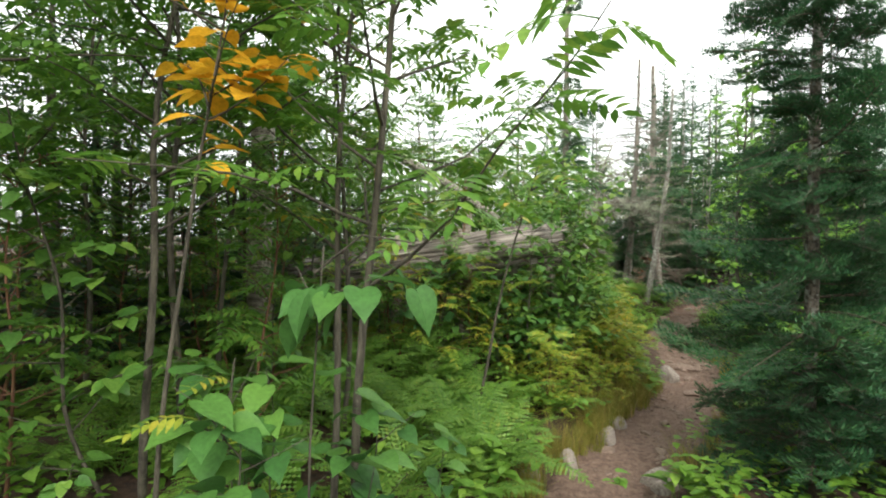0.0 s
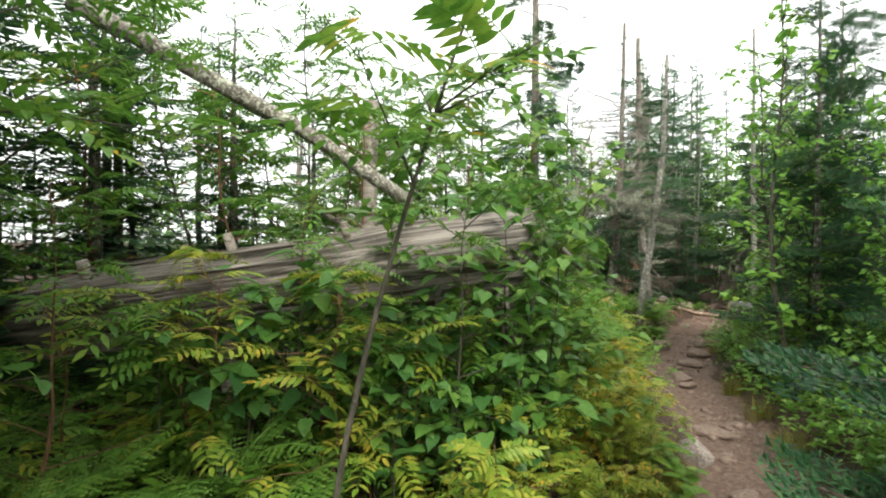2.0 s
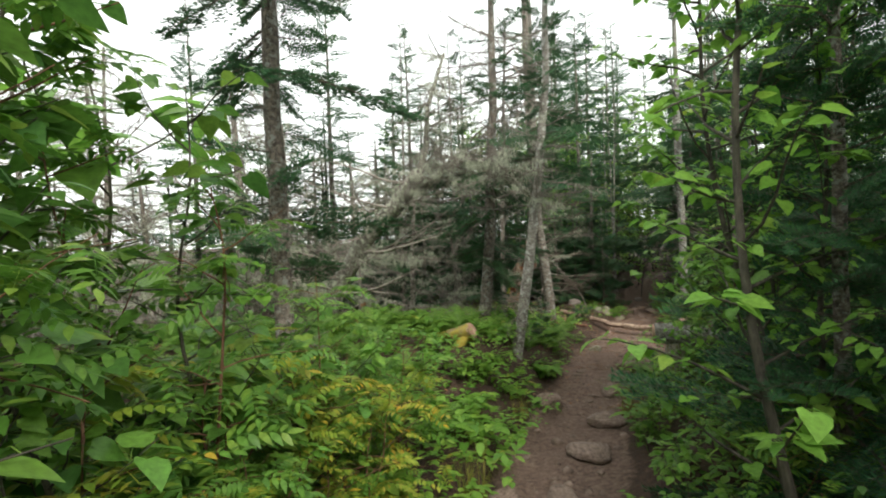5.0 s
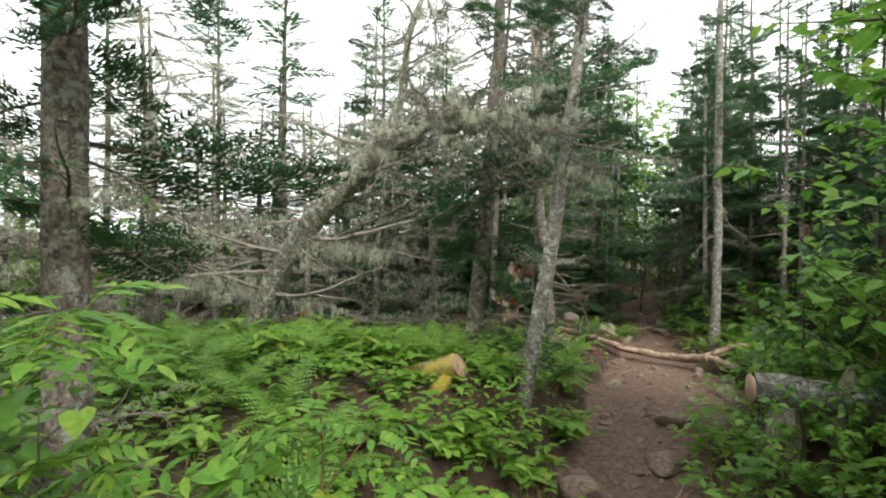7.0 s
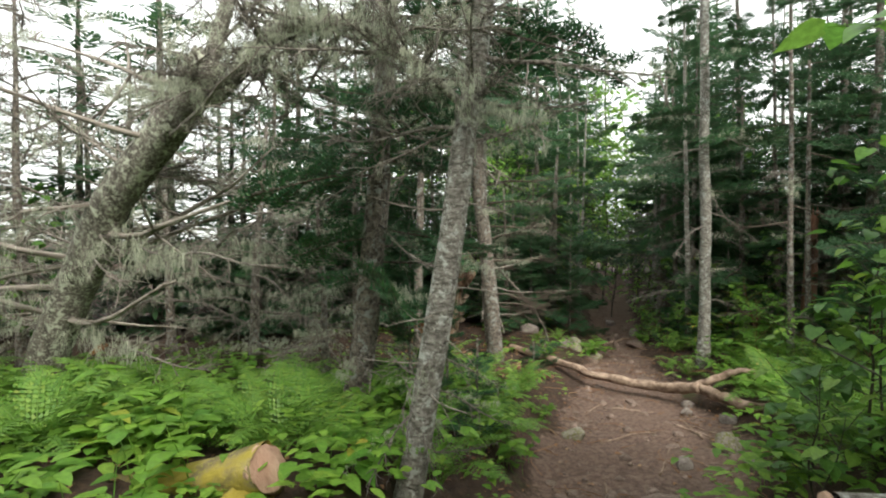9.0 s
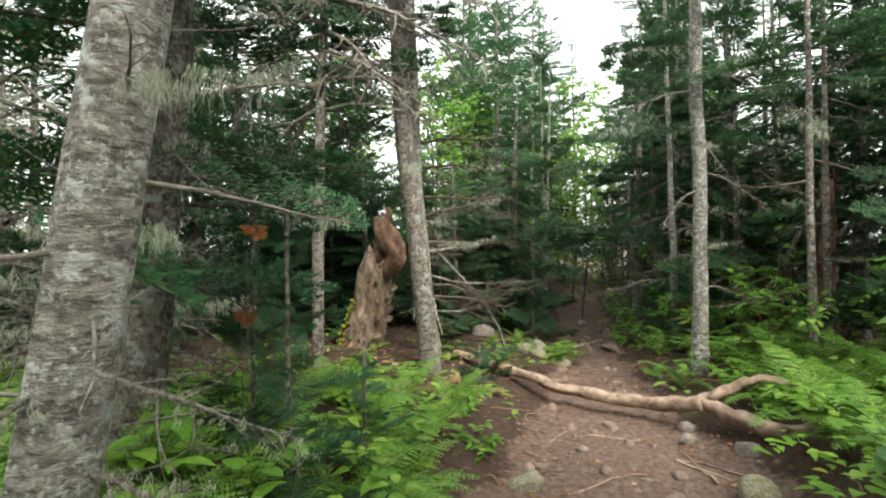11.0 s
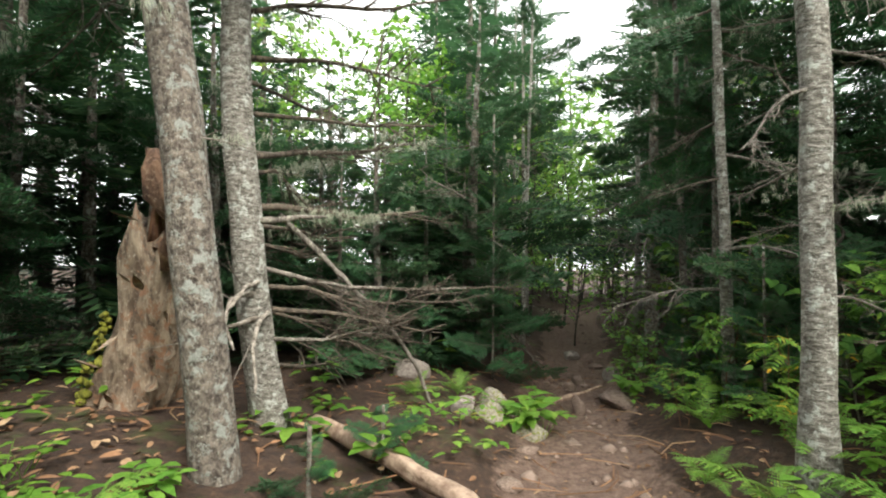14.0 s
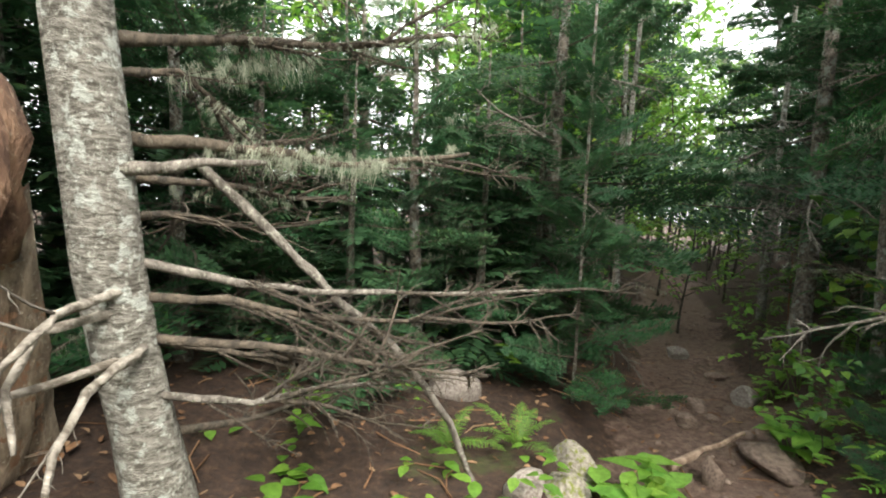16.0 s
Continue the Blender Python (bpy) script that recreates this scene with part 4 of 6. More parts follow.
for pts, n, r in (([(-.3, -.22, -.02), (-.2, -.2, .18), (-.09, -.24, .45), (.02, -.3, .78)], 46, .055), ([(-.2, -.36, -.02), (-.12, -.3, .12), (-.08, -.27, .3)], 26, .05), ([(.14, -.4, -.02), (.16, -.34, .08), (.15, -.3, .18)], 16, .045)):
    g = Geo()
    for q in range(n * 3):
        u = rnd(0, len(pts) - 1.001)
        c = Vector(pts[int(u)]).lerp(Vector(pts[int(u) + 1]), u % 1)
        k = r * rnd(.2, .55) * (1.1 - .2 * u)
        c += Vector((rnd(-1, 1), rnd(-1, 1), rnd(-1, 1))) * r * (.95 - .2 * u)
        g.tube([c + Vector((0, 0, -k)), c + Vector((0, 0, -k * .5)), c + Vector((0, 0, k * .4)), c + Vector((0, 0, k))], [k * .3, k, k * .95, k * .3], 9, .5, True, q)
    tagged(part("moss", g.mesh("moss", MOSS), ts, None, "lumpy yellow-green moss climbing the bark"), kind="stuff")
g = Geo()
g.tube([Vector(p) for p in ((.36, -.38, 1.0), (.38, -.4, 1.1), (.4, -.42, 1.2), (.41, -.43, 1.28), (.36, -.42, 1.38), (.3, -.41, 1.48), (.27, -.4, 1.58))], [.06, .08, .095, .105, .085, .065, .035], 24, 1.0, True, 4.0)
me = g.mesh("burr", INNER)
for v in me.vertices:
    v.co += Vector((noise.noise(v.co * 9), noise.noise(v.co * 9 + Vector((5, 0, 0))), .6 * noise.noise(v.co * 9 + Vector((0, 5, 0))))) * .035
part("burr", me, ts, None, "swollen red-brown bare burr")
me, _ = trunk_mesh([(.07, -.08, .4), (.3, -.31, 1.15), (.33, -.37, 1.32), (.34, -.4, 1.5), (.36, -.42, 1.66)], .1, .02, ROT, 18, .75, 1.0, 6, "rotten_core")
part("rotten_core", me, ts, None, "bare red-brown rotten wood")
for q in range(7):
    g = Geo()
    a = rnd(3.4, 6.6)
    zz = rnd(.25, 1.35)
    rr = .27 - .10 * zz
    o = Vector((math.cos(a) * rr + .3 * zz - .04, math.sin(a) * rr - .28 * zz, zz))
    g.leaf(o, Vector((math.cos(a) * .6, math.sin(a) * .6, rnd(-.6, .8))), Vector((math.cos(a), math.sin(a), .2)), rnd(.08, .15), rnd(.03, .06), "lance", .4, -.2)
    part("bark_flake", g.mesh("bark_flake", SNAGBARK), ts)

for q in range(7):
    g = Geo()
    a = rnd(0, 6.283)
    o = Vector((.29 + .09 * math.cos(a), -.3 + .09 * math.sin(a), rnd(.95, 1.2)))
    g.tube([o, o + Vector((rnd(-.03, .03), rnd(-.03, .03), rnd(.12, .2))), o + Vector((rnd(-.06, .06), rnd(-.06, .06), rnd(.25, .42)))], [.022, .014, .002], 5, .6, True, q)
    part("splinter", g.mesh("splinter", DEADWOOD if q % 2 else ROT), ts)
fl = Geo()
for _ in range(260):
    x, y = random.gauss(1.35, .6), random.gauss(8.15, .45)
    if math.hypot(x - 2.02, y - 8.02) < .2:
        continue
    a = rnd(0, 6.283)
    fl.leaf(Vector((x, y, ground_z(x, y) + rnd(.01, .04))), Vector((math.cos(a), math.sin(a), rnd(-.1, .5))), Vector((rnd(-.6, .6), rnd(-.6, .6), 1)), rnd(.03, .085), rnd(.015, .04), "oval", .3, .15)
tagged(new("bark_litter", fl.mesh("bark_litter", LITTER, False)), "pale curled bark flakes shed round the snag", "litter", kind="stuff")

for q in range(9):
    g = Geo()
    zz = .3 + q * .075
    o = Vector((.14 + .36 * (zz - .3) + rnd(-.03, .06), -.22 - .3 * (zz - .3), zz))
    g.leaf(o, Vector((rnd(.2, 1), -.35, rnd(-.2, .5))), Vector((0, -1, .3)), rnd(.1, .17), rnd(.06, .1), "oval", .5, -.3)
    part("bark_flake", g.mesh("bark_flake", SNAGBARK), ts, None, "curled pale strip of peeling bark")

# tall fir on the left with sparse boughs, and its dead twigs low down
tf, lf = tree_with_trunk("fir_tree", [(-.97, 2.1, .2), (-.98, 2.1, 2.5), (-.99, 2.1, 5), (-1.0, 2.1, 8.5)], .078, .03, BARK, "tall sparse fir with ragged side boughs", 21)
put_branches(tf, lf, .5, 2.0, 12, DEAD_B, .35, .7, (-25, 10), "dead_branch", .7, False)
put_branches(tf, lf, 1.5, 4.2, 20, FIR_B, .6, 1.0, (-18, 10), "branch", .2, False)
put_branches(tf, lf, 3.0, 8.2, 30, SPR_B + DEAD_B[:1], .9, 1.5, (-25, 5), "branch", .2)

# ---- the great fallen log on its stubs
LOG = [(-4.1, -3.0, 1.28), (-3.5, -2.81, 1.38), (-2.8, -2.6, 1.48), (-2.0, -2.35, 1.61), (-1.4, -2.17, 1.7), (-1.05, -2.06, 1.74)]
tlog = thing("fallen_log", LOG[0][0], LOG[0][1], 0, "huge weathered grey fallen log propped on broken stubs", "log")
ox, oy = LOG[0][0], LOG[0][1]
g = Geo()
dense = []
for a, b in zip(LOG, LOG[1:]):
    dense += [Vector(a).lerp(Vector(b), i / 6) for i in range(6)]
dense.append(Vector(LOG[-1]))
nlog, sides = len(dense), 90
for i, p in enumerate(dense):
    d = (dense[min(i + 1, nlog - 1)] - dense[max(i - 1, 0)]).normalized()
    s = d.cross(Vector((0, 0, 1))).normalized()
    u = s.cross(d)
    for k in range(sides):
        an = 2 * math.pi * k / sides
        r = .24 + .07 * i / nlog + .02 * math.sin(i * .4)
        r *= 1 + .10 * noise.noise((math.cos(an) * 2, math.sin(an) * 2, i * .12)) + .10 * noise.noise((math.cos(an) * 5, math.sin(an) * 5, i * .1)) - .2 * max(0, noise.noise((math.cos(an) * 11, math.sin(an) * 11, i * .06))) - .09 * max(0, noise.noise((math.cos(an) * 27, math.sin(an) * 27, i * .1 + 4)))
        jag = .16 * noise.noise((k * .9, 3, 1)) if i in (0, nlog - 1) else 0
        g.v.append(p - Vector((ox, oy, 0)) + (s * math.cos(an) + u * math.sin(an)) * r + d * jag)
for i in range(nlog - 1):
    for k in range(sides):
        g.f.append((i * sides + k, i * sides + (k + 1) % sides, (i + 1) * sides + (k + 1) % sides, (i + 1) * sides + k))
for i0, flip in ((0, True), (nlog - 1, False)):
    b = len(g.v)
    c = sum((g.v[i0 * sides + k] for k in range(sides)), Vector()) / sides
    g.v.append(c + (dense[5] - dense[0]).normalized() * (.25 if flip else -.2))
    for k in range(sides):
        q = (b, i0 * sides + k, i0 * sides + (k + 1) % sides)
        g.f.append(q if not flip else q[::-1])
part("log_body", g.mesh("log_body", LOGWOOD), tlog)
for x, y, zt, r in ((-1.22, -2.22, 1.5, .055), (-1.62, -2.3, 1.5, .035), (-2.9, -2.7, 1.3, .05)):
    me, _ = trunk_mesh([(x - ox, y - oy, ground_z(x, y) - .1), (x - ox + .1 * math.sin(x * 9), y - oy + .05, .85), (x - ox, y - oy - .02, zt)], r * .7, r * 1.15, DEADWOOD, 10, .55, 1.0, x)
    part("prop_stub", me, tlog, None, "bleached upright branch stub")
for k in range(14):
    u = rnd(.05, .78)
    i = min(nlog - 2, int(u * nlog))
    sl = Geo()
    d = (dense[i + 1] - dense[i]).normalized()
    a = rnd(-.5, 3.2)
    s = d.cross(Vector((0, 0, 1))).normalized()
    uu = s.cross(d)
    o = dense[i] - Vector((ox, oy, 0)) + (s * math.cos(a) + uu * math.sin(a)) * .28
    sl.tube([o, o + d * rnd(.2, .5), o + d * rnd(.5, .8)], [.012, .018, .004], 4, .2)
    part("splinter", sl.mesh("splinter", LOGWOOD), tlog)
for x, y, z, r, ln in ((-3.72, -2.95, 1.55, .04, .12), (-2.9, -2.7, 1.7, .035, .14), (-2.2, -2.5, 1.82, .03, .1)):
    me, _ = trunk_mesh([(x - ox, y - oy, z - .05), (x - ox - .03, y - oy - .05, z + ln)], r, r * .8, DEADWOOD, 9, .2, 1.2, x)
    part("branch_stub", me, tlog)
for pts, r, lab in (([(-3.7, -3.1, 3.2), (-2.46, -2.7, 2.5), (-1.8, -2.45, 2.05)], .06, "lichened grey pole fallen across the great log"),
                    ([(-1.02, -1.88, 1.88), (-.8, -1.6, 1.75), (-.62, -1.38, 1.58)], .033, "broken grey bough end below the log"),
                    ([(-3.2, -1.2, 2.2), (-2.2, -1.7, 1.75)], .03, "thin grey fallen pole")):
    me, _ = trunk_mesh([tuple(Vector(p) - Vector(pts[0])) for p in pts], r, r * .7, BARK_LEAN if r > .05 else DEADWOOD, 12, .35, 1.0, r)
    tagged(new("fallen_pole", me), lab, "log", "fallen poles").location = pts[0]
for pts, r, lab in (([(-3.98, -3.9, .3), (-3.95, -3.92, 1.8), (-3.93, -3.92, 3.05)], .125, "thick broken-topped snag of grey wood"), ([(-2.27, -1.95, .5), (-2.25, -1.98, 1.6), (-2.22, -2.0, 2.85)], .07, "slim broken grey snag")):
    me, _ = trunk_mesh([tuple(Vector(p) - Vector(pts[0])) for p in pts], r, r * .8, DEADWOOD, 12, .3, 1.1, r)
    tagged(new("snag", me), lab, "dead tree", "snags").location = pts[0]

me, _ = trunk_mesh([(0, 0, 0), (.5, .2, -.12), (1.15, .55, -.4)], .07, .05, BARK, 12, .3, 1.0, 5)
tagged(new("fallen_log", me), "dark decaying log lying among the bushes", "log", "fallen poles").location = (-1.2, -.85, .85)
for x, y, z in ((-.7, -.75, .62), (-.35, -.6, .45), (-.95, -.7, .7)):
    e = thing("root_tangle", x, y, None, "tangle of dead grey roots and twigs", "roots", "root tangles")
    for q in range(3):
        part("root", random.choice(DEAD_B), e, aim((0, 0, rnd(.1, .35)), (rnd(-1, 1), rnd(-1, .3), rnd(-.3, .5)), rnd(-1, 1), rnd(.3, .5)))

# ---- logs of the middle stretch
e = thing("path_log", 2.42, 8.46, 0, "crooked worn driftwood-coloured log lying across the trail", "log")
ln = [Vector(p) - Vector((2.42, 8.46, 0)) for p in ((2.2, 8.62, .23), (2.62, 8.18, .17), (3.0, 7.72, .09), (3.3, 7.42, .08), (3.55, 7.18, .1), (3.74, 6.93, .17))]
g = Geo()
g.tube(*crooked(ln, .036, .053, 4), 14, .4, True, 4)
part("stem", g.mesh("stem", PATHLOG), e)
for pts, r in (((3.74, 6.93, .17), (3.85, 6.66, .13), (3.98, 6.42, .12), (4.2, 6.4, .2), (4.42, 6.46, .34)), .057), (((3.72, 6.95, .18), (3.86, 6.86, .28), (4.04, 6.8, .37), (4.26, 6.74, .33), (4.5, 6.66, .24)), .04):
    g = Geo()
    g.tube(*crooked([Vector(p) - Vector((2.42, 8.46, 0)) for p in pts], r, r * .55, r * 99), 14, .4, True, r * 99)
    part("fork", g.mesh("fork", PATHLOG), e)

e = thing("cut_log", .42, 4.12, .2, "short sawn log covered in yellow moss", "log")
g = Geo()
g.tube([(-.95, .2, .36), (-.5, .1, .4), (-.2, .03, .46), (0, -.02, .52)], [.05, .06, .078, .098], 24, .35, False, 3)
part("body", g.mesh("body", MOSSLOG), e)
g = Geo()
g.tube([(0, -.02, .52), (.012, -.026, .528)], [.096, .092], 24, .35, True, 3)
part("sawn_end", g.mesh("sawn_end", CUT), e, None, "weathered sawn end with rings")
g = Geo()
g.tube([(-.05, -.02, .46), (-.14, -.1, .38), (-.25, -.2, .26)], [.05, .055, .06], 14, .5, True, 6)
part("buttress", g.mesh("buttress", MOSSLOG), e, None, "mossy root running down from the log")
for rx_, ry_, rh in ((2.45, 3.56, .41), (2.78, 3.48, .36)):
    rock(rx_, ry_, .13, .12, rh, ROCK_MOSS, "mossy stone under the sawn log", 20, seed=rx_)
e = thing("cut_log", 2.39, 3.55, .31, "short sawn log with flaking pale bark", "log")
g = Geo()
g.tube([(-.12, .05, .42), (.05, .01, .41), (.22, -.03, .4), (.4, -.07, .385), (.6, -.13, .37)], [.092, .1, .096, .103, .1], 22, .3, False, 8)
part("body", g.mesh("body", BARK_PALE), e)
for a, b in (((-.12, .05, .42), (-.13, .052, .42)), ((.6, -.13, .37), (.61, -.132, .37))):
    g = Geo()
    g.tube([a, b], [.091, .087], 22, .3, True, 8)
    part("sawn_end", g.mesh("sawn_end", CUT), e, None, "weathered sawn end")
for pts, r, mat in (((3.75, 9.55, .06), (4.0, 9.75, .06), (4.3, 9.95, .07)), .022, PATHLOG), (((2.2, 7.75, .1), (2.33, 7.7, .12), (2.48, 7.62, .1)), .04, ROT), (((2.1, 7.55, .25), (1.8, 7.4, .2), (1.4, 7.35, .2)), .05, ROT):
    g = Geo()
    g.tube(*crooked([Vector(p) - Vector(pts[0]) for p in pts], r, r * .5, r * 77), 10, .4, True, 2)
    tagged(new("fallen_branch", g.mesh("fallen_branch", mat)), "bare fallen branch lying on the ground", "branch", "fallen branches").location = pts[0]

# ---------------------------------------------------------------- stones
EDGE, FLAT = "grey rounded stone at the trail edge", "flat muddy stone set in the trail"
STONES_FIRST = (
        (-1.01, -4.18, .13, .1, .12, ROCK, EDGE), (-1.3, -4.6, .1, .08, .08, ROCK, EDGE), (-.64, -3.46, .14, .1, .11, ROCK, EDGE), (-.5, -3.05, .12, .1, .1, ROCK, EDGE), (-.33, -4.35, .17, .14, .11, ROCK, EDGE),
        (.36, -1.1, .15, .12, .14, ROCK, "rounded grey boulder at the trail edge"), (.72, -.38, .24, .16, .05, ROCK_PATH, FLAT), (.52, -1.75, .14, .1, .04, ROCK_PATH, FLAT),
        (.6, 1.79, .17, .11, .06, ROCK_PATH, FLAT), (1.02, 1.75, .24, .15, .06, ROCK_PATH, FLAT), (.95, 1.22, .14, .1, .05, ROCK_PATH, FLAT), (1.65, 3.23, .22, .17, .07, ROCK_PATH, FLAT), (1.2, 3.6, .15, .13, .14, ROCK_PATH, "brown stone at the trail edge"))
STONES_MIDDLE = (
        (2.0, 4.2, .22, .16, .07, ROCK_PATH, FLAT), (1.35, 2.5, .24, .18, .06, ROCK_PATH, FLAT),
        (2.45, 5.09, .24, .12, .08, ROCK_PATH, FLAT), (2.86, 4.92, .17, .11, .08, ROCK_PATH, "brown stone at the trail edge"), (3.44, 6.0, .11, .09, .11, ROCK_MOSS, "mossy stone at the trail edge"), (2.95, 5.72, .07, .06, .06, ROCK, "small grey stone on the trail"),
        (3.54, 6.8, .06, .05, .05, ROCK, "small grey stone by the fork of the log"), (3.42, 5.7, .06, .05, .04, ROCK, "small grey stone on the trail"), (3.66, 7.0, .07, .05, .05, ROCK, "small grey stone by the fork of the log"), (3.78, 6.55, .09, .07, .06, ROCK, "grey stone beside the log"))
STONES_LAST = (
        (3.04, 9.12, .1, .085, .08, ROCK, "whitish rounded stone beside the trail"), (3.22, 9.22, .16, .12, .08, ROCK_MOSS, "stone capped with moss"), (3.46, 9.14, .14, .11, .08, ROCK_MOSS, "stone capped with moss"), (3.3, 9.45, .13, .1, .1, ROCK_MOSS, "stone capped with moss"),
        (3.97, 9.62, .065, .06, .09, ROCK_PATH, "upright triangular stone in the trail"), (4.38, 9.85, .17, .24, .07, ROCK_PATH, "large flat stone in the trail"), (4.15, 10.3, .08, .06, .05, ROCK_PATH, FLAT), (4.35, 10.6, .1, .08, .05, ROCK_PATH, FLAT),
        (2.75, 10.1, .16, .12, .13, ROCK, "grey stone under the dead boughs"), (4.75, 11.9, .12, .1, .09, ROCK, "grey stone in the trail"), (4.8, 11.3, .09, .08, .05, ROCK_PATH, FLAT),
        (4.75, 10.75, .12, .1, .1, ROCK, "grey stone beside the trail"), (2.3, 6.3, .12, .1, .06, ROCK_MOSS, "mossy stone at the trail edge"), (1.95, -.6, .2, .16, .16, ROCK, "grey boulder half hidden in leaves"), (2.5, .55, .2, .17, .25, ROCK, "grey boulder half hidden in leaves"))
for x, y, a, b, c, mt, lab in STONES_FIRST + STONES_MIDDLE + STONES_LAST:
    rock(x, y, a, b, c, mt, lab, rnd(0, 180), seed=x * 1.7 + y)

random.seed(77)
SMALL = [make_rock(k + .5, 1.0) for k in range(6)]
for me in SMALL:
    me.materials.append(ROCK_PATH)
for _ in range(150):
    k = random.randint(3, 16)
    u, a, b = rnd(0, 1), TRAIL[k], TRAIL[k + 1]
    w = a[2] * rnd(-1.1, 1.1)
    dx, dy = b[0] - a[0], b[1] - a[1]
    L = math.hypot(dx, dy)
    x, y = a[0] + dx * u - dy / L * w, a[1] + dy * u + dx / L * w
    r = rnd(.02, .06)
    ob = new("stone", random.choice(SMALL))
    ob.matrix_basis = pose(x, y, ground_z(x, y) + r * .1, 0, 0, rnd(0, 360)) @ Matrix.Diagonal((r * rnd(.9, 1.6), r, r * rnd(.45, .8), 1))
    tagged(ob, "small muddy stone bedded in the trail", "stone", "small stones in the trail")
# thin roots across the trodden dirt
for x, y, a, ln, r in ((2.7, 5.6, 60, .5, .009), (3.2, 5.4, 100, .4, .008), (3.35, 6.2, 75, .5, .01), (2.5, 6.2, 20, .6, .008), (3.3, 6.55, -50, .45, .01), (3.6, 6.3, 130, .4, .008), (2.6, 6.9, 40, .4, .009), (1.8, 3.7, 30, .5, .012), (2.2, 5.2, 80, .4, .01), (2.9, 7.0, -10, .4, .008)):
    g = Geo()
    pts = wander((0, 0, 0), (math.cos(radians(a)), math.sin(radians(a)), 0), ln, 7, .22)
    g.tube([Vector((p.x, p.y, ground_z(x + p.x, y + p.y) - ground_z(x, y) + .004)) for p in pts], taper(r, r * .4, 8), 7, .2, True, x)
    tagged(new("root", g.mesh("root", PATHLOG)), "thin bare root crossing the dirt trail", "root", "roots in the trail").location = (x, y, ground_z(x, y))

pb = Geo()
for _ in range(700):
    k = random.randint(3, len(TRAIL) - 4)
    u = rnd(0, 1)
    a, b = TRAIL[k], TRAIL[k + 1]
    w = a[2] * rnd(-1.1, 1.1)
    dx, dy = b[0] - a[0], b[1] - a[1]
    L = math.hypot(dx, dy)
    x, y = a[0] + dx * u - dy / L * w, a[1] + dy * u + dx / L * w
    r = rnd(.006, .02) if rnd(0, 1) < .85 else rnd(.02, .045)
    z = ground_z(x, y)
    pb.tube([(x, y, z - r * .5), (x + r * .2, y, z + r * .2), (x, y + r * .1, z + r * .7)], [r, r * rnd(.9, 1.3), r * .5], 6, .5, True, x * 9)
tagged(new("pebbles", pb.mesh("pebbles", ROCK_PATH)), "small muddy pebbles strewn on the dirt trail", "pebbles", kind="stuff")

lt = Geo()
for _ in range(2600):
    x, y = rnd(-1, 5), rnd(3, 12)
    d, w, _ = seg_dist(x, y, TRAIL)
    if d < w * .6 and rnd(0, 1) < .8:
        continue
    a = rnd(0, 6.283)
    lt.leaf(Vector((x, y, ground_z(x, y) + .008)), Vector((math.cos(a), math.sin(a), rnd(-.1, .3))), Vector((rnd(-.4, .4), rnd(-.4, .4), 1)), rnd(.02, .06), rnd(.01, .035), "oval", .3, .2)
for _ in range(260):
    x, y = rnd(1, 4.6), rnd(5, 11)
    a, l2 = rnd(0, 6.283), rnd(.08, .35)
    z = ground_z(x, y) + .01
    lt.tube([(x, y, z), (x + math.cos(a) * l2 * .5, y + math.sin(a) * l2 * .5, z + .012), (x + math.cos(a + .2) * l2, y + math.sin(a + .2) * l2, z)], [.004, .0035, .002], 4, .1)
tagged(new("leaf_litter", lt.mesh("leaf_litter", LITTER, False)), "dry brown leaves and twigs on the ground", "litter", kind="stuff")

# ---------------------------------------------------------------- firs along the right-hand side of the first stretch
fir(.6, -4.42, 7.6, .05, 225, 1.0, .03, pitch=(-24, 16))
fir(1.9, -5.6, 4.2, .05, 56, 1.1, .1)
for x, y, h, n, sp in ((2.3, 1.0, 5.6, 90, 1.05), (3.25, 2.35, 5.2, 80, 1.1), (2.9, -.4, 5.8, 70, 1.15), (3.3, 1.4, 5.5, 60, 1.2), (2.3, -2.6, 3.2, 46, .9), (3.6, 3.4, 4.6, 56, 1.1), (3.0, -1.8, 4.2, 50, 1.0)):
    fir(x, y, h, .045, n, sp, .1)
for x, y, h, sp, lo in ((2.5, 10.5, 2.3, .95, .2), (2.9, 12.0, 2.5, 1.0, .3), (3.6, 13.6, 3.0, 1.0, .5), (5.4, 10.1, 5.0, 1.1, 1.3), (6.2, 11.8, 6, 1.3, 1.5), (6.9, 13.6, 6, 1.4, 1.4), (3.9, 15.8, 5, 1.1, 1.2), (8.2, 15.4, 6, 1.3, 1.4), (5.5, 9.0, 3.6, 1.0, .6), (1.3, 9.9, 3.0, 1.1, .3), (.2, 9.0, 2.9, 1.0, .2), (-.9, 8.4, 2.8, 1.0, .2), (5.9, 7.0, 3.4, 1.0, .4), (6.1, 5.6, 3.2, 1.0, .2), (5.6, 4.3, 3.0, 1.0, .2)):
    fir(x, y, h, .05, 54 if y < 9 else 36, sp, lo, FIR_B + SPR_B, "thick young fir shading the trail", "firs in the dark stretch", (rnd(-.1, .1), 0), None, .2, 0, 2, (-22, 10))
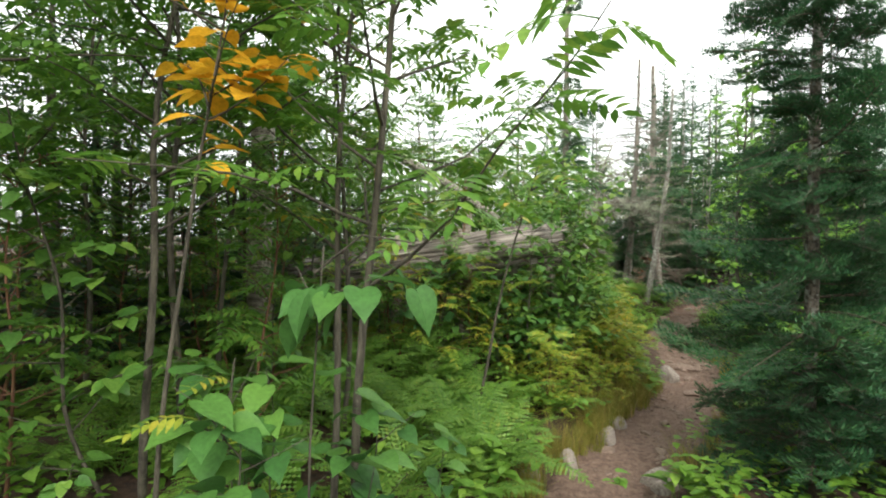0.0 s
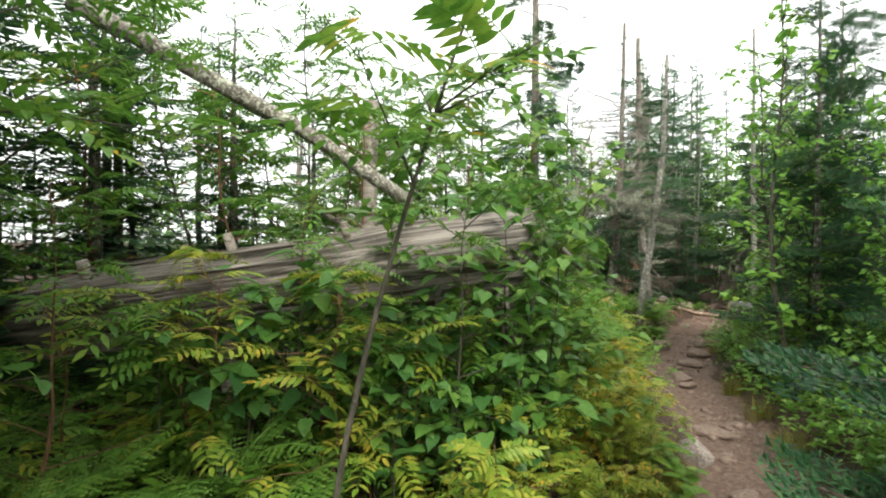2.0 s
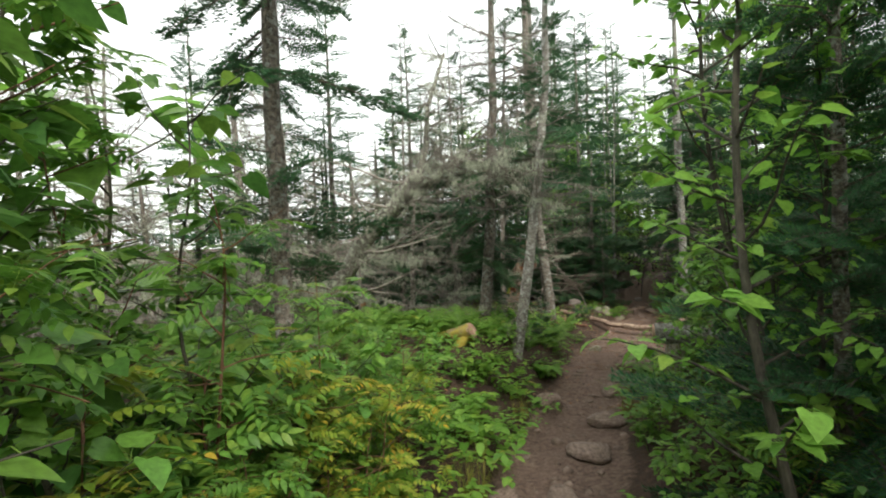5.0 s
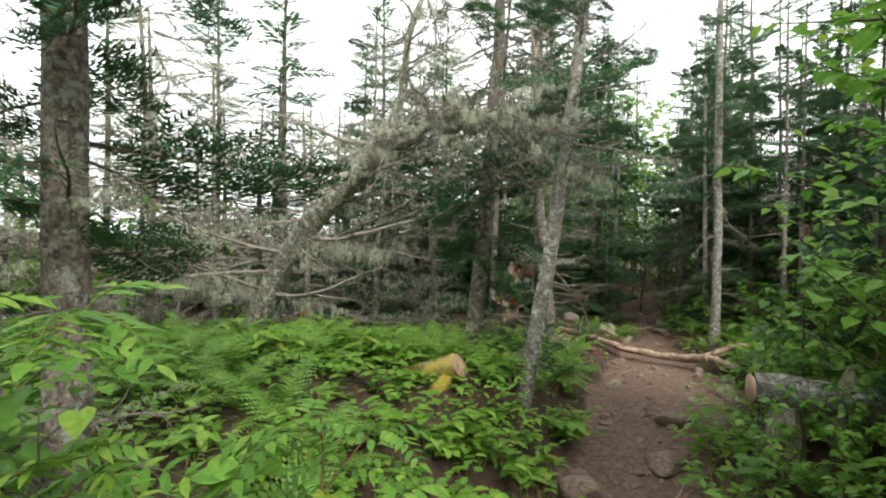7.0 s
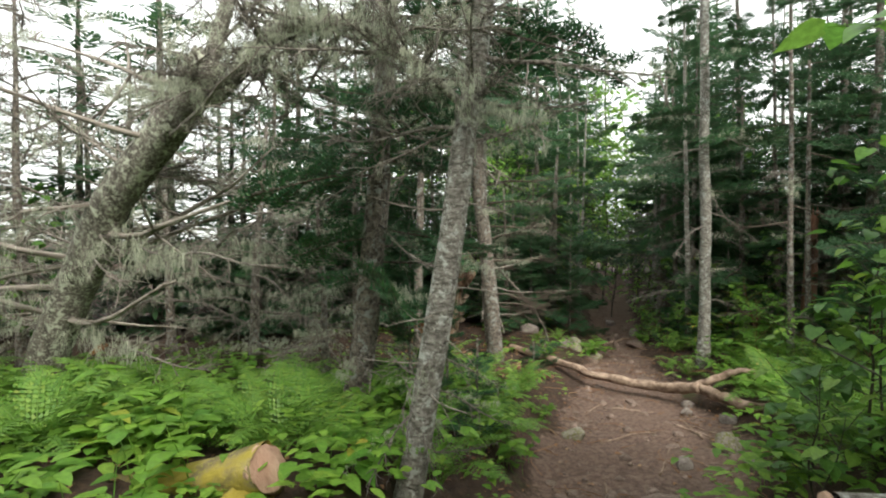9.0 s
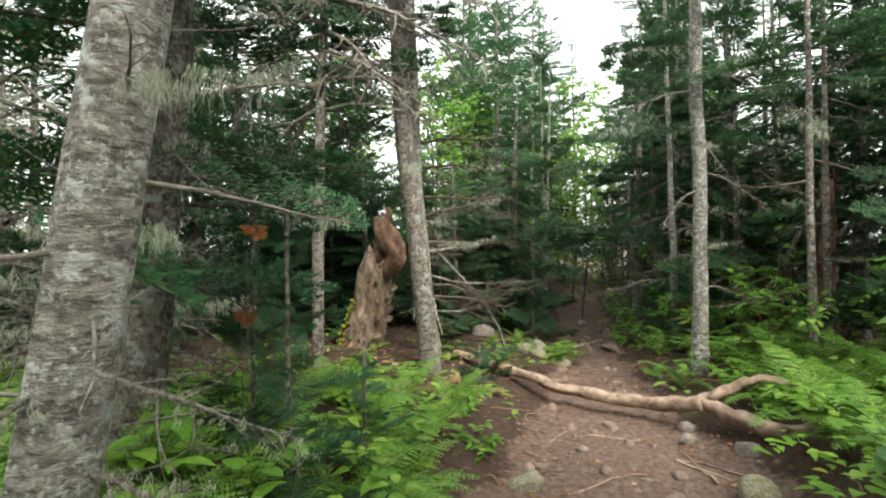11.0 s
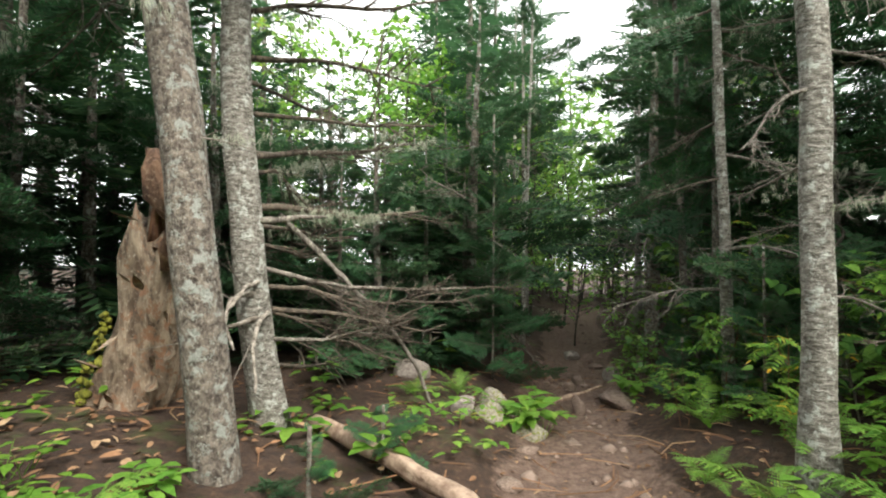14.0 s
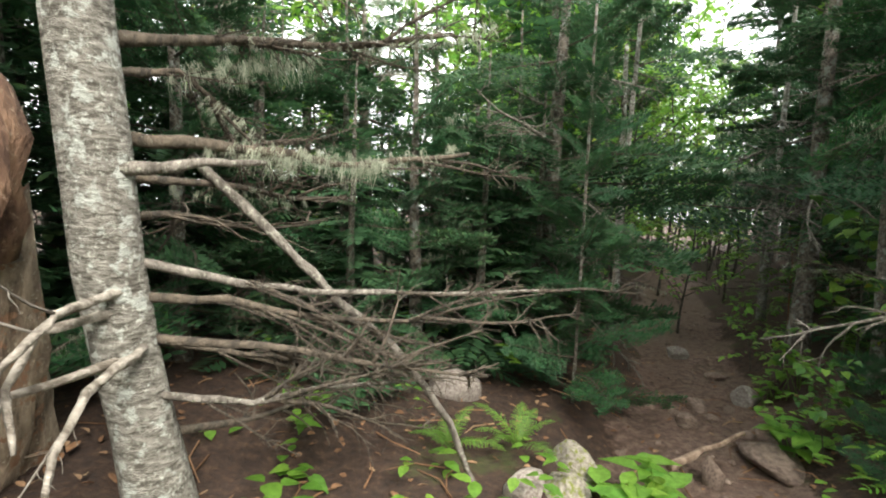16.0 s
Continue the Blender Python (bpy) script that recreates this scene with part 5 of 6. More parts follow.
# small firs under the trees
for x, y, h, n, sp in ((4.75, 8.7, 1.1, 26, .5), (4.95, 9.5, 1.0, 24, .5), (4.6, 9.3, .5, 14, .35), (5.3, 9.0, 1.4, 28, .6), (1.2, 5.45, 1.2, 24, .42), (.95, 5.95, 1.4, 22, .5), (1.45, 5.9, .7, 14, .35), (3.45, 10.2, 2.3, 40, .62), (2.55, 8.25, .35, 9, .3), (2.3, 7.75, .4, 10, .3), (5.0, 9.2, .8, 18, .4), (5.3, 10.3, .9, 18, .45)):
    fir(x, y, h, .009, n, sp, .08, None, "little bright green fir seedling", "fir seedlings", pitch=(-5, 25))
# older spruces round the dark wood
for x, y, h, lo in ((2.0, 11.4, 2.7, .6), (3.35, 11.0, 3.6, .5), (5.9, 9.6, 6.5, 1.2), (1.1, 10.8, 3.2, .6), (6.6, 11.8, 7, 1.0), (5.6, 11.6, 5.5, 1.0), (-.2, 9.9, 4.2, 1.0), (6.3, 7.9, 6.5, 1.4)):
    fir(x, y, h, .085, 32, 1.3, lo, SPR_B + FIR_B[:1], "old spruce with dead lichened lower boughs", "spruces at the edge of the wood", (rnd(-.2, .2), 0), BARK, .3, 12, 2.2, (-22, 4))
for x, y in ((5.52, 7.82), (5.9, 8.8), (5.0, 7.4), (4.78, 9.05), (6.6, 8.9), (5.3, 10.4), (-.9, 9.0), (.12, 9.55), (4.2, 12.1), (4.5, 13.0), (6.1, 13.0), (4.7, 14.6), (6.9, 14.4)):
    fir(x, y, rnd(4.5, 6.5), rnd(.025, .05), 14, .9, 2.4, SPR_B, "slender pole spruce with dead grey twigs", "pole spruces", (rnd(-.2, .2), rnd(-.1, .1)), BARK_PALE if rnd(0, 1) < .4 else BARK, .35, 9, 2.6)
e, ln = tree_with_trunk("broken_trunk", [(5.75, 8.1, .1), (5.75, 8.1, 1.0), (5.78, 8.1, 1.9)], .085, .06, ROT, "broken orange-brown rotten trunk", 31)
for q in range(6):
    g = Geo()
    o = Vector((.03 + .05 * math.cos(q), .05 * math.sin(q), 1.8))
    g.tube([o, o + Vector((.01, 0, .14)), o + Vector((.015, .01, rnd(.2, .36)))], [.02, .013, .002], 5, .5, True, q)
    part("splinter", g.mesh("splinter", ROT), e)

# deep wood all round
random.seed(5)
for gx in range(-16, 20):
    for gy in range(-14, 24):
        x, y = gx * 1.35 + rnd(-.5, .5), gy * 1.35 + rnd(-.5, .5)
        d, w, s = seg_dist(x, y, TRAIL)
        if d > 10 or min(d, seg_dist(x, y, WALKED)[0]) < (2.7 if y < 12 else 2.4) or math.hypot(x - 2, y - 8.3) < 1.6:
            continue
        meadow = s > 0 and 1.0 < y < 8.6 and d < 7.8
        first = s > 0 and y <= 1.0 and d < 5.2
        right1 = s < 0 and y < 7 and d < 2.8
        right2 = s < 0 and 4 < y < 7.8 and d < 3.2
        if meadow or first or right1 or right2 or y < -12:
            continue
        if s > 0 and y < 8:
            if rnd(0, 1) < .75:
                far_fir(x, y, random.choice((0, 2, 2)), rnd(.5, .8) if y > -2 else rnd(.8, 1.1), "small dark spruce beyond the clearing")
            continue
        if .6 < x < 4.6 and y > 9:
            if y < 13.5 and rnd(0, 1) < .6:
                far_fir(x, y, 2, rnd(.42, .62), "small dark spruce behind the dead boughs")
            continue
        if rnd(0, 1) < (.9 if y > 6 and d < 7 else .45):
            far_fir(x, y, random.choice((0, 1, 2, 2)), rnd(.75, 1.15))

SPRUCES_END = ((4.0, 18.5, 1.3), (9.2, 17.4, 1.2), (5.4, 19.4, 1.4), (6.6, 21.0, 1.4), (7.4, 23.0, 1.5), (5.8, 23.4, 1.5), (8.4, 25.6, 1.5), (4.4, 21.4, 1.5), (10.2, 27, 1.5), (3.5, 16.6, 1.15), (10.4, 20.2, 1.3), (9.0, 15.6, 1.2), (3.9, 14.4, 1.11), (7.7, 14.0, 1.15))
SPRUCES_WEST = ((-2.9, 10, .9), (-4.4, 10.2, .9), (-6.2, 9.4, .85), (-7.8, 8.2, .8), (-8.6, 6.2, .8), (-8.8, 4.2, .75), (-7.2, 7.0, .6), (-9.2, 2.4, .7), (-4.6, 8.7, .85), (-3.6, 9.5, .9), (-5.7, 7.7, .8), (-6.7, 6.7, .75), (-5.0, 9.8, .9), (-7.5, 5.4, .7), (-2.8, 9.2, .9), (-1.5, 9.3, .9), (-5.2, -2.4, 1.0), (-6.1, -1.9, 1.05), (-6.4, -3.2, 1.1), (-5.6, -4.6, 1.0), (-7.2, -2.6, 1.1), (-4.9, -1.5, .9), (-6.9, -4.6, 1.1), (-7.8, -6.2, 1.1), (-6.2, -7.6, 1.1))
for x, y, s in SPRUCES_END + SPRUCES_WEST:
    far_fir(x, y, 1 if s > 1.1 else 2, s, "tall spruce closing off the clearing")

for x, y, s in ((1.6, 10.2, .5), (2.2, 9.9, .42), (.9, 9.8, .55), (2.9, 10.6, .5), (1.9, 10.9, .58), (.2, 10.2, .6), (3.3, 10.9, .5), (1.2, 11.6, .62), (2.5, 11.6, .55), (-.6, 9.6, .7), (.5, 11.2, .65), (3.1, 12.4, .55)):
    far_fir(x, y, 2, s, "small dark spruce behind the dead boughs")
for x, y, s in ((-4.7, -1.9, 1.0), (-3.9, -1.1, .85), (-5.4, -1.1, 1.05), (-3.5, -.2, .75), (-4.6, -.3, .9), (-2.8, .4, .6), (-5.2, -3.0, 1.0)):
    far_fir(x, y, 2, s, "dark spruce behind the fallen log")
for x, y, s in ((3.2, 11.8, .65), (6.3, 11.4, .8), (7.2, 13.2, .9), (.8, 11.7, .85), (7.2, 11.6, 1.0), (7.0, 9.4, .9)):
    far_fir(x, y, 2, s, "dense dark spruce beside the shaded trail")

# ---------------------------------------------------------------- broad-leaved saplings
CROWN = {
    "rowan": [make_leafy(1.0, .008, ROW_L, 42, .2, 9, (.7, 1.1), .42, STEM_RED, ROWAN, s) for s in (1, 2)],
    "yellow": [make_leafy(1.0, .008, ROW_L, 40, .15, 9, (.7, 1.05), .42, STEM_RED, ROWAN_YEL, s) for s in (3, 4)],
    "heart": [make_leafy(1.0, .008, HEART_G, 80, .2, 9, (.7, 1.1), .42, STEM, HEART, s) for s in (5, 6)],
    "heart2": [make_leafy(2.1, .012, HEART_G, 210, .14, 20, (.7, 1.15), .52, STEM, HEART, s) for s in (25, 26)],
    "rowan2": [make_leafy(2.1, .012, ROW_L, 95, .14, 18, (.75, 1.15), .52, STEM_RED, ROWAN, s) for s in (27, 28)],
    "lime": [make_leafy(1.0, .008, HEART_G, 80, .2, 9, (.6, 1.0), .42, STEM, LIME, s) for s in (7,)],
    "tall": [make_leafy(4.2, .022, ROW_L, 190, .34, 20, (.9, 1.4), 1.2, STEM, ROWAN, s) for s in (8, 9, 10)],
    "birch": [make_leafy(4.4, .028, HEART_G, 620, .12, 34, (.7, 1.1), 1.1, STEM, LIME, s) for s in (12, 13)],
    "slim": [make_leafy(4.3, .022, HEART_G, 520, .1, 40, (.6, 1.0), .6, STEM, LIME, s) for s in (16, 17)],
    "slimgreen": [make_leafy(4.3, .022, HEART_G, 480, .1, 40, (.6, 1.0), .7, STEM, HEART, s) for s in (18,)],
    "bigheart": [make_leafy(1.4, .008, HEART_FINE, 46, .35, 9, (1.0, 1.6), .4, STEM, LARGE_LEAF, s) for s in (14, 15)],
}
NAMES = {"rowan": ("rowan_bush", "rowan sapling with feathery green leaves"), "yellow": ("rowan_bush", "young rowan bush with leaves turning yellow"),
         "heart": ("sapling", "leafy sapling with heart-shaped green leaves"), "lime": ("sapling", "sapling with light yellow-green leaves"), "tall": ("rowan_sapling", "slender dark-stemmed rowan with leaves overhead"),
         "birch": ("birch_sapling", "young birch with light green leaves"), "slim": ("birch_sapling", "slender young birch with light green leaves"), "slimgreen": ("birch_sapling", "slender young birch with mid-green leaves"), "bigheart": ("sapling", "low sapling with large heart-shaped leaves")}


WALK_PTS = [(a[0] + (b[0] - a[0]) * k / 5, a[1] + (b[1] - a[1]) * k / 5) for a, b in zip(WALKED, WALKED[1:]) for k in range(5)]


def leafy(kind_, x, y, s, tilt=0.0, group="saplings and bushes"):
    nm, lab = NAMES[kind_]
    if kind_ in ("heart", "rowan") and s >= 1.35:
        kind_, s = kind_ + "2", s / 2.1
    rad = {"tall": 1.0, "slim": .6, "birch": 1.05, "heart2": .62, "rowan2": .62, "bigheart": .38}.get(kind_, .5) * s + .3
    for _ in range(12):
        near = min(((x - a) ** 2 + (y - b) ** 2) ** .5 for a, b in WALK_PTS)
        if near >= rad or kind_ == "tall":
            break
        a, b = min(WALK_PTS, key=lambda p: (x - p[0]) ** 2 + (y - p[1]) ** 2)
        x, y = x + (x - a) / max(near, .05) * .1, y + (y - b) / max(near, .05) * .1
    e = thing(nm, x, y, None, lab, "sapling", group)
    e.matrix_basis = pose(x, y, ground_z(x, y), rnd(-tilt, tilt), rnd(-tilt, tilt), rnd(0, 360)) @ Matrix.Scale(s, 4)
    stem_me, shoot_me, crown_me = random.choice(CROWN[kind_])
    part("stem", stem_me, e)
    part("branching", shoot_me, e)
    part("crown", crown_me, e)


random.seed(11)
# thicket of dark thin stems at the beginning
for x, y, s in ((-1.82, -6.46, 1.0), (-2.14, -6.18, .95), (-3.47, -5.7, 1.1), (-3.75, -4.9, 1), (-2.6, -5.2, .95), (-3.0, -6.3, 1.0), (-4.4, -6.2, 1.1), (-4.6, -5.2, 1.05), (-2.9, -4.4, .9), (-5.2, -4.4, 1.0), (-5.6, -5.8, 1.1), (-6.4, -5.0, 1.1), (-5.4, -7.2, 1.1), (-3.3, -7.2, 1.1), (-6.6, -6.6, 1.1), (-4.1, -3.9, .9), (-5.4, -3.2, .9), (-6.2, -3.6, 1), (-7.4, -5.6, 1.1), (-7.6, -4.2, 1.1)):
    leafy("tall", x, y, s, 5, "saplings in the thicket")
for x, y, s in ((-2.7, -6.0, 2.0), (-3.6, -6.6, 1.8), (-4.6, -5.8, 2.2), (-3.2, -5.0, 1.7), (-5.0, -6.6, 2.2), (-5.8, -5.0, 2.2), (-4.0, -4.4, 2.0), (-3.1, -3.9, 1.6), (-6.6, -5.9, 2.4), (-5.0, -3.9, 2.0)):
    leafy(random.choice(("rowan", "heart")), x, y, s, 5, "bushes in the thicket")
sapling(-2.5, -6.95, 2.6, .012, YEL_LEAF, 80, "maple_sapling", "sapling with bright orange-yellow autumn leaves", STEM, (.3, .1), .68, 7, (.9, 1.4), group="saplings in the thicket", branch_len=.6)
sapling(-2.2, -7.1, 1.25, .006, YEL_LEAF + ROWAN_LEAF_Y, 16, "sapling", "small sapling with yellow leaves", STEM, (.1, .1), .4, 4, (.5, .8), group="saplings in the thicket", branch_len=.25)
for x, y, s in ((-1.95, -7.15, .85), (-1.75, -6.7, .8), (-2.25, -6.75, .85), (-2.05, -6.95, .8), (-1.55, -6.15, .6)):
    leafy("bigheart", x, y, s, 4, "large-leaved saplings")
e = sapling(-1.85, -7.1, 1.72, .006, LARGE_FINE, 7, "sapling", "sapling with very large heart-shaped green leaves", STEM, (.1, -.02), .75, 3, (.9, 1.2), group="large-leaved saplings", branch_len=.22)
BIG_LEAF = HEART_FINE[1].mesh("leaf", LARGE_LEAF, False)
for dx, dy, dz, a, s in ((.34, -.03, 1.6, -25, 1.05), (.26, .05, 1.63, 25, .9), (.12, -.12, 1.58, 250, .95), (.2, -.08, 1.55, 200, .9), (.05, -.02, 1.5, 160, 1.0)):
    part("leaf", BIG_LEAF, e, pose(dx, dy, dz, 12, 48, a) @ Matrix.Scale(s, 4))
g = Geo()
g.tube([(.06, 0, 1.6), (.2, .01, 1.71), (.36, -.02, 1.69)], [.004, .003, .002], 5, 0, False)
part("twig", g.mesh("twig", STEM), e)
# bushes between log and trail, yellowing towards it
for y10 in range(-36, 20, 2):
    for row in range(4):
        y = y10 / 10 + rnd(-.1, .1)
        tx = seg_dist(0, y, [(a, b, a) for a, b, _ in TRAIL])[1]
        x = tx - .5 - row * .36 - rnd(0, .2)
        if min(seg_dist(x, y, WALKED)[0], seg_dist(x, y, TRAIL)[0]) < .45 + .12 * row or seg_dist(x, y, [(p[0], p[1], 0) for p in LOG])[0] < .3 or (y < -3.0 and row > 1):
            continue
        kd = "yellow" if row < 2 and rnd(0, 1) < .85 else random.choice(("rowan", "lime", "yellow", "heart"))
        leafy(kd, x, y, rnd(.5, .8) + .14 * row * (1 if y > -1.8 else .4), 8, "bushes beside the trail")
# saplings in front of, over and past the log
for x, y, s, kd in ((-1.9, -3.1, 1.35, "rowan"), (-1.45, -3.0, 1.8, "heart"), (-1.05, -2.75, 1.8, "heart"), (-1.2, -1.5, 2.1, "heart"), (-.75, -.9, 1.9, "rowan"), (-1.5, -.7, 2.3, "heart"), (-.5, .2, 1.8, "rowan"), (-1.1, .5, 2.2, "rowan"), (-2.3, -3.2, 1.2, "heart"), (-2.8, -3.3, 1.1, "rowan"), (-3.4, -3.5, 1.1, "yellow"),
                    (-1.9, -1.4, 2.4, "heart"), (-2.6, -1.6, 2.5, "rowan"), (-3.4, -1.8, 2.6, "rowan"), (-.3, 1.1, 1.5, "rowan"), (-.1, 1.8, 1.1, "rowan"), (-2.0, .4, 2.4, "rowan"), (-2.9, .0, 2.6, "heart"), (-3.8, -.9, 2.8, "rowan"), (-4.6, -2.0, 2.8, "rowan"), (-2.5, 1.2, 2.2, "heart"), (-3.6, .9, 2.6, "rowan"), (-4.8, -.2, 2.8, "heart"), (-1.9, 1.4, 1.5, "rowan"), (-5.2, 1.2, 2.4, "rowan"), (-4.2, 1.9, 2.0, "heart"), (-1.45, .9, 2.6, "lime"), (-.85, -.2, 2.2, "heart"), (-1.65, 2.6, .9, "heart")):
    leafy(kd, x, y, s, 7, "saplings round the log")
for x, y, s, kd in ((-3.0, -1.2, .85, "tall"), (-4.0, -1.6, .9, "tall"), (-2.2, -.4, .75, "tall"), (-3.3, .6, .8, "tall"), (-5.0, -1.0, .95, "tall"), (-4.4, .6, .85, "birch"), (-2.4, .9, .7, "birch"), (-5.6, -2.4, 1, "tall")):
    leafy(kd, x, y, s, 5, "saplings round the log")
sapling(-1.75, -4.2, 3.0, .014, ROWAN_LEAF, 34, "rowan_sapling", "rowan leaning over with large feathery leaves", STEM, (.7, .3), .55, 5, (1.0, 1.5), group="saplings round the log", branch_len=.6)
for x, y, s, kd in ((-.3, -1.0, .8, "yellow"), (-.2, -.5, .75, "yellow"), (-.5, -1.5, .85, "yellow"), (-.45, -2.0, .75, "yellow"), (-.1, .1, .7, "yellow"), (.05, .6, .7, "yellow"), (-1.2, -2.75, .95, "heart"), (-1.6, -2.85, 1.0, "heart"), (-2.0, -2.9, .95, "rowan"), (-2.4, -3.0, .9, "heart"), (-1.0, -2.4, 1.0, "heart"), (-1.4, -2.6, .8, "yellow"), (-2.9, -3.15, .8, "rowan"), (-.75, -1.95, 1.1, "heart"), (-.8, -1.55, 1.2, "rowan"), (-1.8, -3.2, .7, "heart")):
    leafy(kd, x, y, s, 7, "bushes in front of the log")
for x, y, s, kd in ((-.75, -1.0, 2.4, "heart"), (-1.0, -.3, 2.7, "rowan"), (-.7, .35, 2.3, "heart"), (-1.35, .1, 3.0, "heart"), (-.65, .95, 1.2, "heart"), (-1.7, -.3, 3.0, "rowan"), (-2.3, -.8, 3.0, "heart")):
    leafy(kd, x, y, s, 5, "saplings round the log")
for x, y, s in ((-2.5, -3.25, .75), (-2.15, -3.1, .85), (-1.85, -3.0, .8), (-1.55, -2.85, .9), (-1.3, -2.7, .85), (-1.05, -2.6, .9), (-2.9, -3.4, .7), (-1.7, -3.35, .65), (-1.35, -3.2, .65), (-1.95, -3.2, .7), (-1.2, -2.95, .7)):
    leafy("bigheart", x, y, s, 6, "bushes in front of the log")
for x, y, s in ((-2.7, -3.3, 1.15), (-2.0, -3.3, 1.2), (-1.6, -3.1, 1.1)):
    leafy("yellow", x, y, s, 6, "bushes in front of the log")
for x, y, s, kd in ((-1.15, -2.45, 1.9, "heart"), (-.95, -2.3, 1.8, "heart"), (-.9, -2.0, 1.7, "rowan"), (-1.35, -2.65, 1.6, "rowan"), (-1.75, -2.75, 1.7, "heart"), (-2.4, -2.95, 1.6, "rowan"), (-1.0, -1.7, 2.2, "heart"), (-1.5, -1.6, 2.4, "heart"), (-2.3, -1.9, 2.5, "rowan")):
    leafy(kd, x, y, s, 6, "bushes in front of the log")
for x, y, s in ((-.25, -1.2, .9), (-.05, -.55, .9), (-.5, -.3, 1.0), (-.75, -1.5, 1.0)):
    leafy(random.choice(("yellow", "rowan")), x, y, s * 1.1, 6, "bushes beside the trail")
for x, y, s in ((-.1, -1.7, .5), (-.35, -2.1, .6), (-.2, -1.45, .55)):
    leafy("yellow", x, y, s, 8, "bushes beside the trail")
# right-hand side of the first stretch
for x, y, s in ((1.85, .75, 1.25), (2.85, 2.5, .85), (3.2, 3.9, .85), (2.2, -.6, .75), (2.6, 1.6, .9)):
    leafy("slim", x, y, s, 3, "birches beside the trail")
for x, y, s in ((2.1, 2.1, .95), (2.5, .2, .75), (3.0, 3.1, .8), (2.3, -1.4, .6), (2.2, 1.2, .7)):
    leafy("birch", x, y, s, 3, "birches beside the trail")
for y10 in range(-34, 48, 3):
    for row in range(3):
        y = y10 / 10 + rnd(-.12, .12)
        tx = seg_dist(0, y, [(a, b, a) for a, b, _ in TRAIL])[1]
        x = tx + .62 + row * .4 + rnd(0, .25)
        if min(seg_dist(x, y, WALKED)[0], seg_dist(x, y, TRAIL)[0] - .08) < .5 or (x - 2.55) ** 2 + (y - 3.55) ** 2 < .2:
            continue
        leafy(random.choice(("heart", "lime", "rowan", "heart")), x, y, .38 if 1.3 < y < 3.5 and x < 2.9 else rnd(.4, .65) + .2 * row, 8, "bushes on the right of the trail")
for x, y, s, kd in ((2.0, 3.35, .5, "lime"), (2.18, 3.32, .56, "heart"), (2.38, 3.3, .58, "lime"), (2.58, 3.22, .58, "heart"), (2.8, 3.2, .6, "lime"), (2.05, 3.0, .5, "heart"), (2.28, 3.0, .5, "lime"), (2.5, 2.95, .5, "lime"), (1.95, 2.7, .45, "lime"), (2.2, 2.7, .45, "heart"), (2.45, 2.65, .45, "lime"), (1.8, 2.4, .42, "heart"), (2.05, 2.4, .42, "lime"), (2.9, 2.6, 1.3, "lime"), (3.3, 3.9, 1.4, "lime"), (3.3, 4.5, 1.5, "heart"), (3.0, 3.6, 1.2, "rowan"), (4.55, 8.3, .6, "rowan"), (4.7, 9.0, .7, "rowan"), (5.0, 8.4, .9, "heart"), (4.5, 9.7, .5, "heart"), (5.2, 10.0, .7, "rowan"), (5.1, 11.4, .6, "lime"), (4.95, 10.7, .5, "heart")):
    leafy(kd, x, y, s, 6, "bushes on the right of the trail")
for _ in range(24):
    x, y = rnd(-6.8, -3.0), rnd(-8.4, -3.7)
    leafy(random.choice(("rowan", "heart")), x, y, rnd(1.4, 2.2), 8, "bushes in the thicket")
# bushes that close the view on the left and deeper in
for _ in range(95):
    x, y = rnd(-11, -2.5), rnd(-9, 9)
    d = seg_dist(x, y, TRAIL)[0]
    if d < 4.4 or (1.5 < y < 5.5 and d < 5.5):
        continue
    leafy(random.choice(("rowan", "heart", "heart")), x, y, rnd(1.2, 2.3), 8, "bushes in the thicket")
for _ in range(46):
    x, y = rnd(-9.5, -4.6), rnd(1.5, 9.5)
    leafy(random.choice(("rowan", "heart")), x, y, rnd(.8, 1.3), 8, "bushes beyond the clearing")
for x, y, s, kd in ((4.75, 7.5, .8, "rowan"), (5.0, 8.0, 1.0, "rowan"), (4.6, 7.0, .7, "heart"), (5.1, 6.6, 1.1, "rowan"), (4.85, 9.4, .8, "heart"), (5.3, 9.5, 1.3, "rowan"), (5.4, 10.8, 1.2, "heart"), (5.7, 11.9, 1.1, "rowan"), (4.7, 10.0, .45, "heart"), (5.6, 8.2, 1.5, "heart"), (4.35, 8.9, .4, "rowan"), (5.7, 7.2, 1.6, "heart")):
    leafy(kd, x, y, s, 6, "bushes on the right of the trail")
for x, y, s in ((2.6, 13.5, .9), (3.4, 14.6, 1.0), (1.8, 13.2, .9), (4.0, 16.2, 1.1), (2.4, 15.6, 1.2), (3.0, 17.2, 1.3), (4.6, 13.2, .7), (1.0, 14.8, 1.1)):
    leafy("birch", x, y, s, 3, "birches behind the dead boughs")
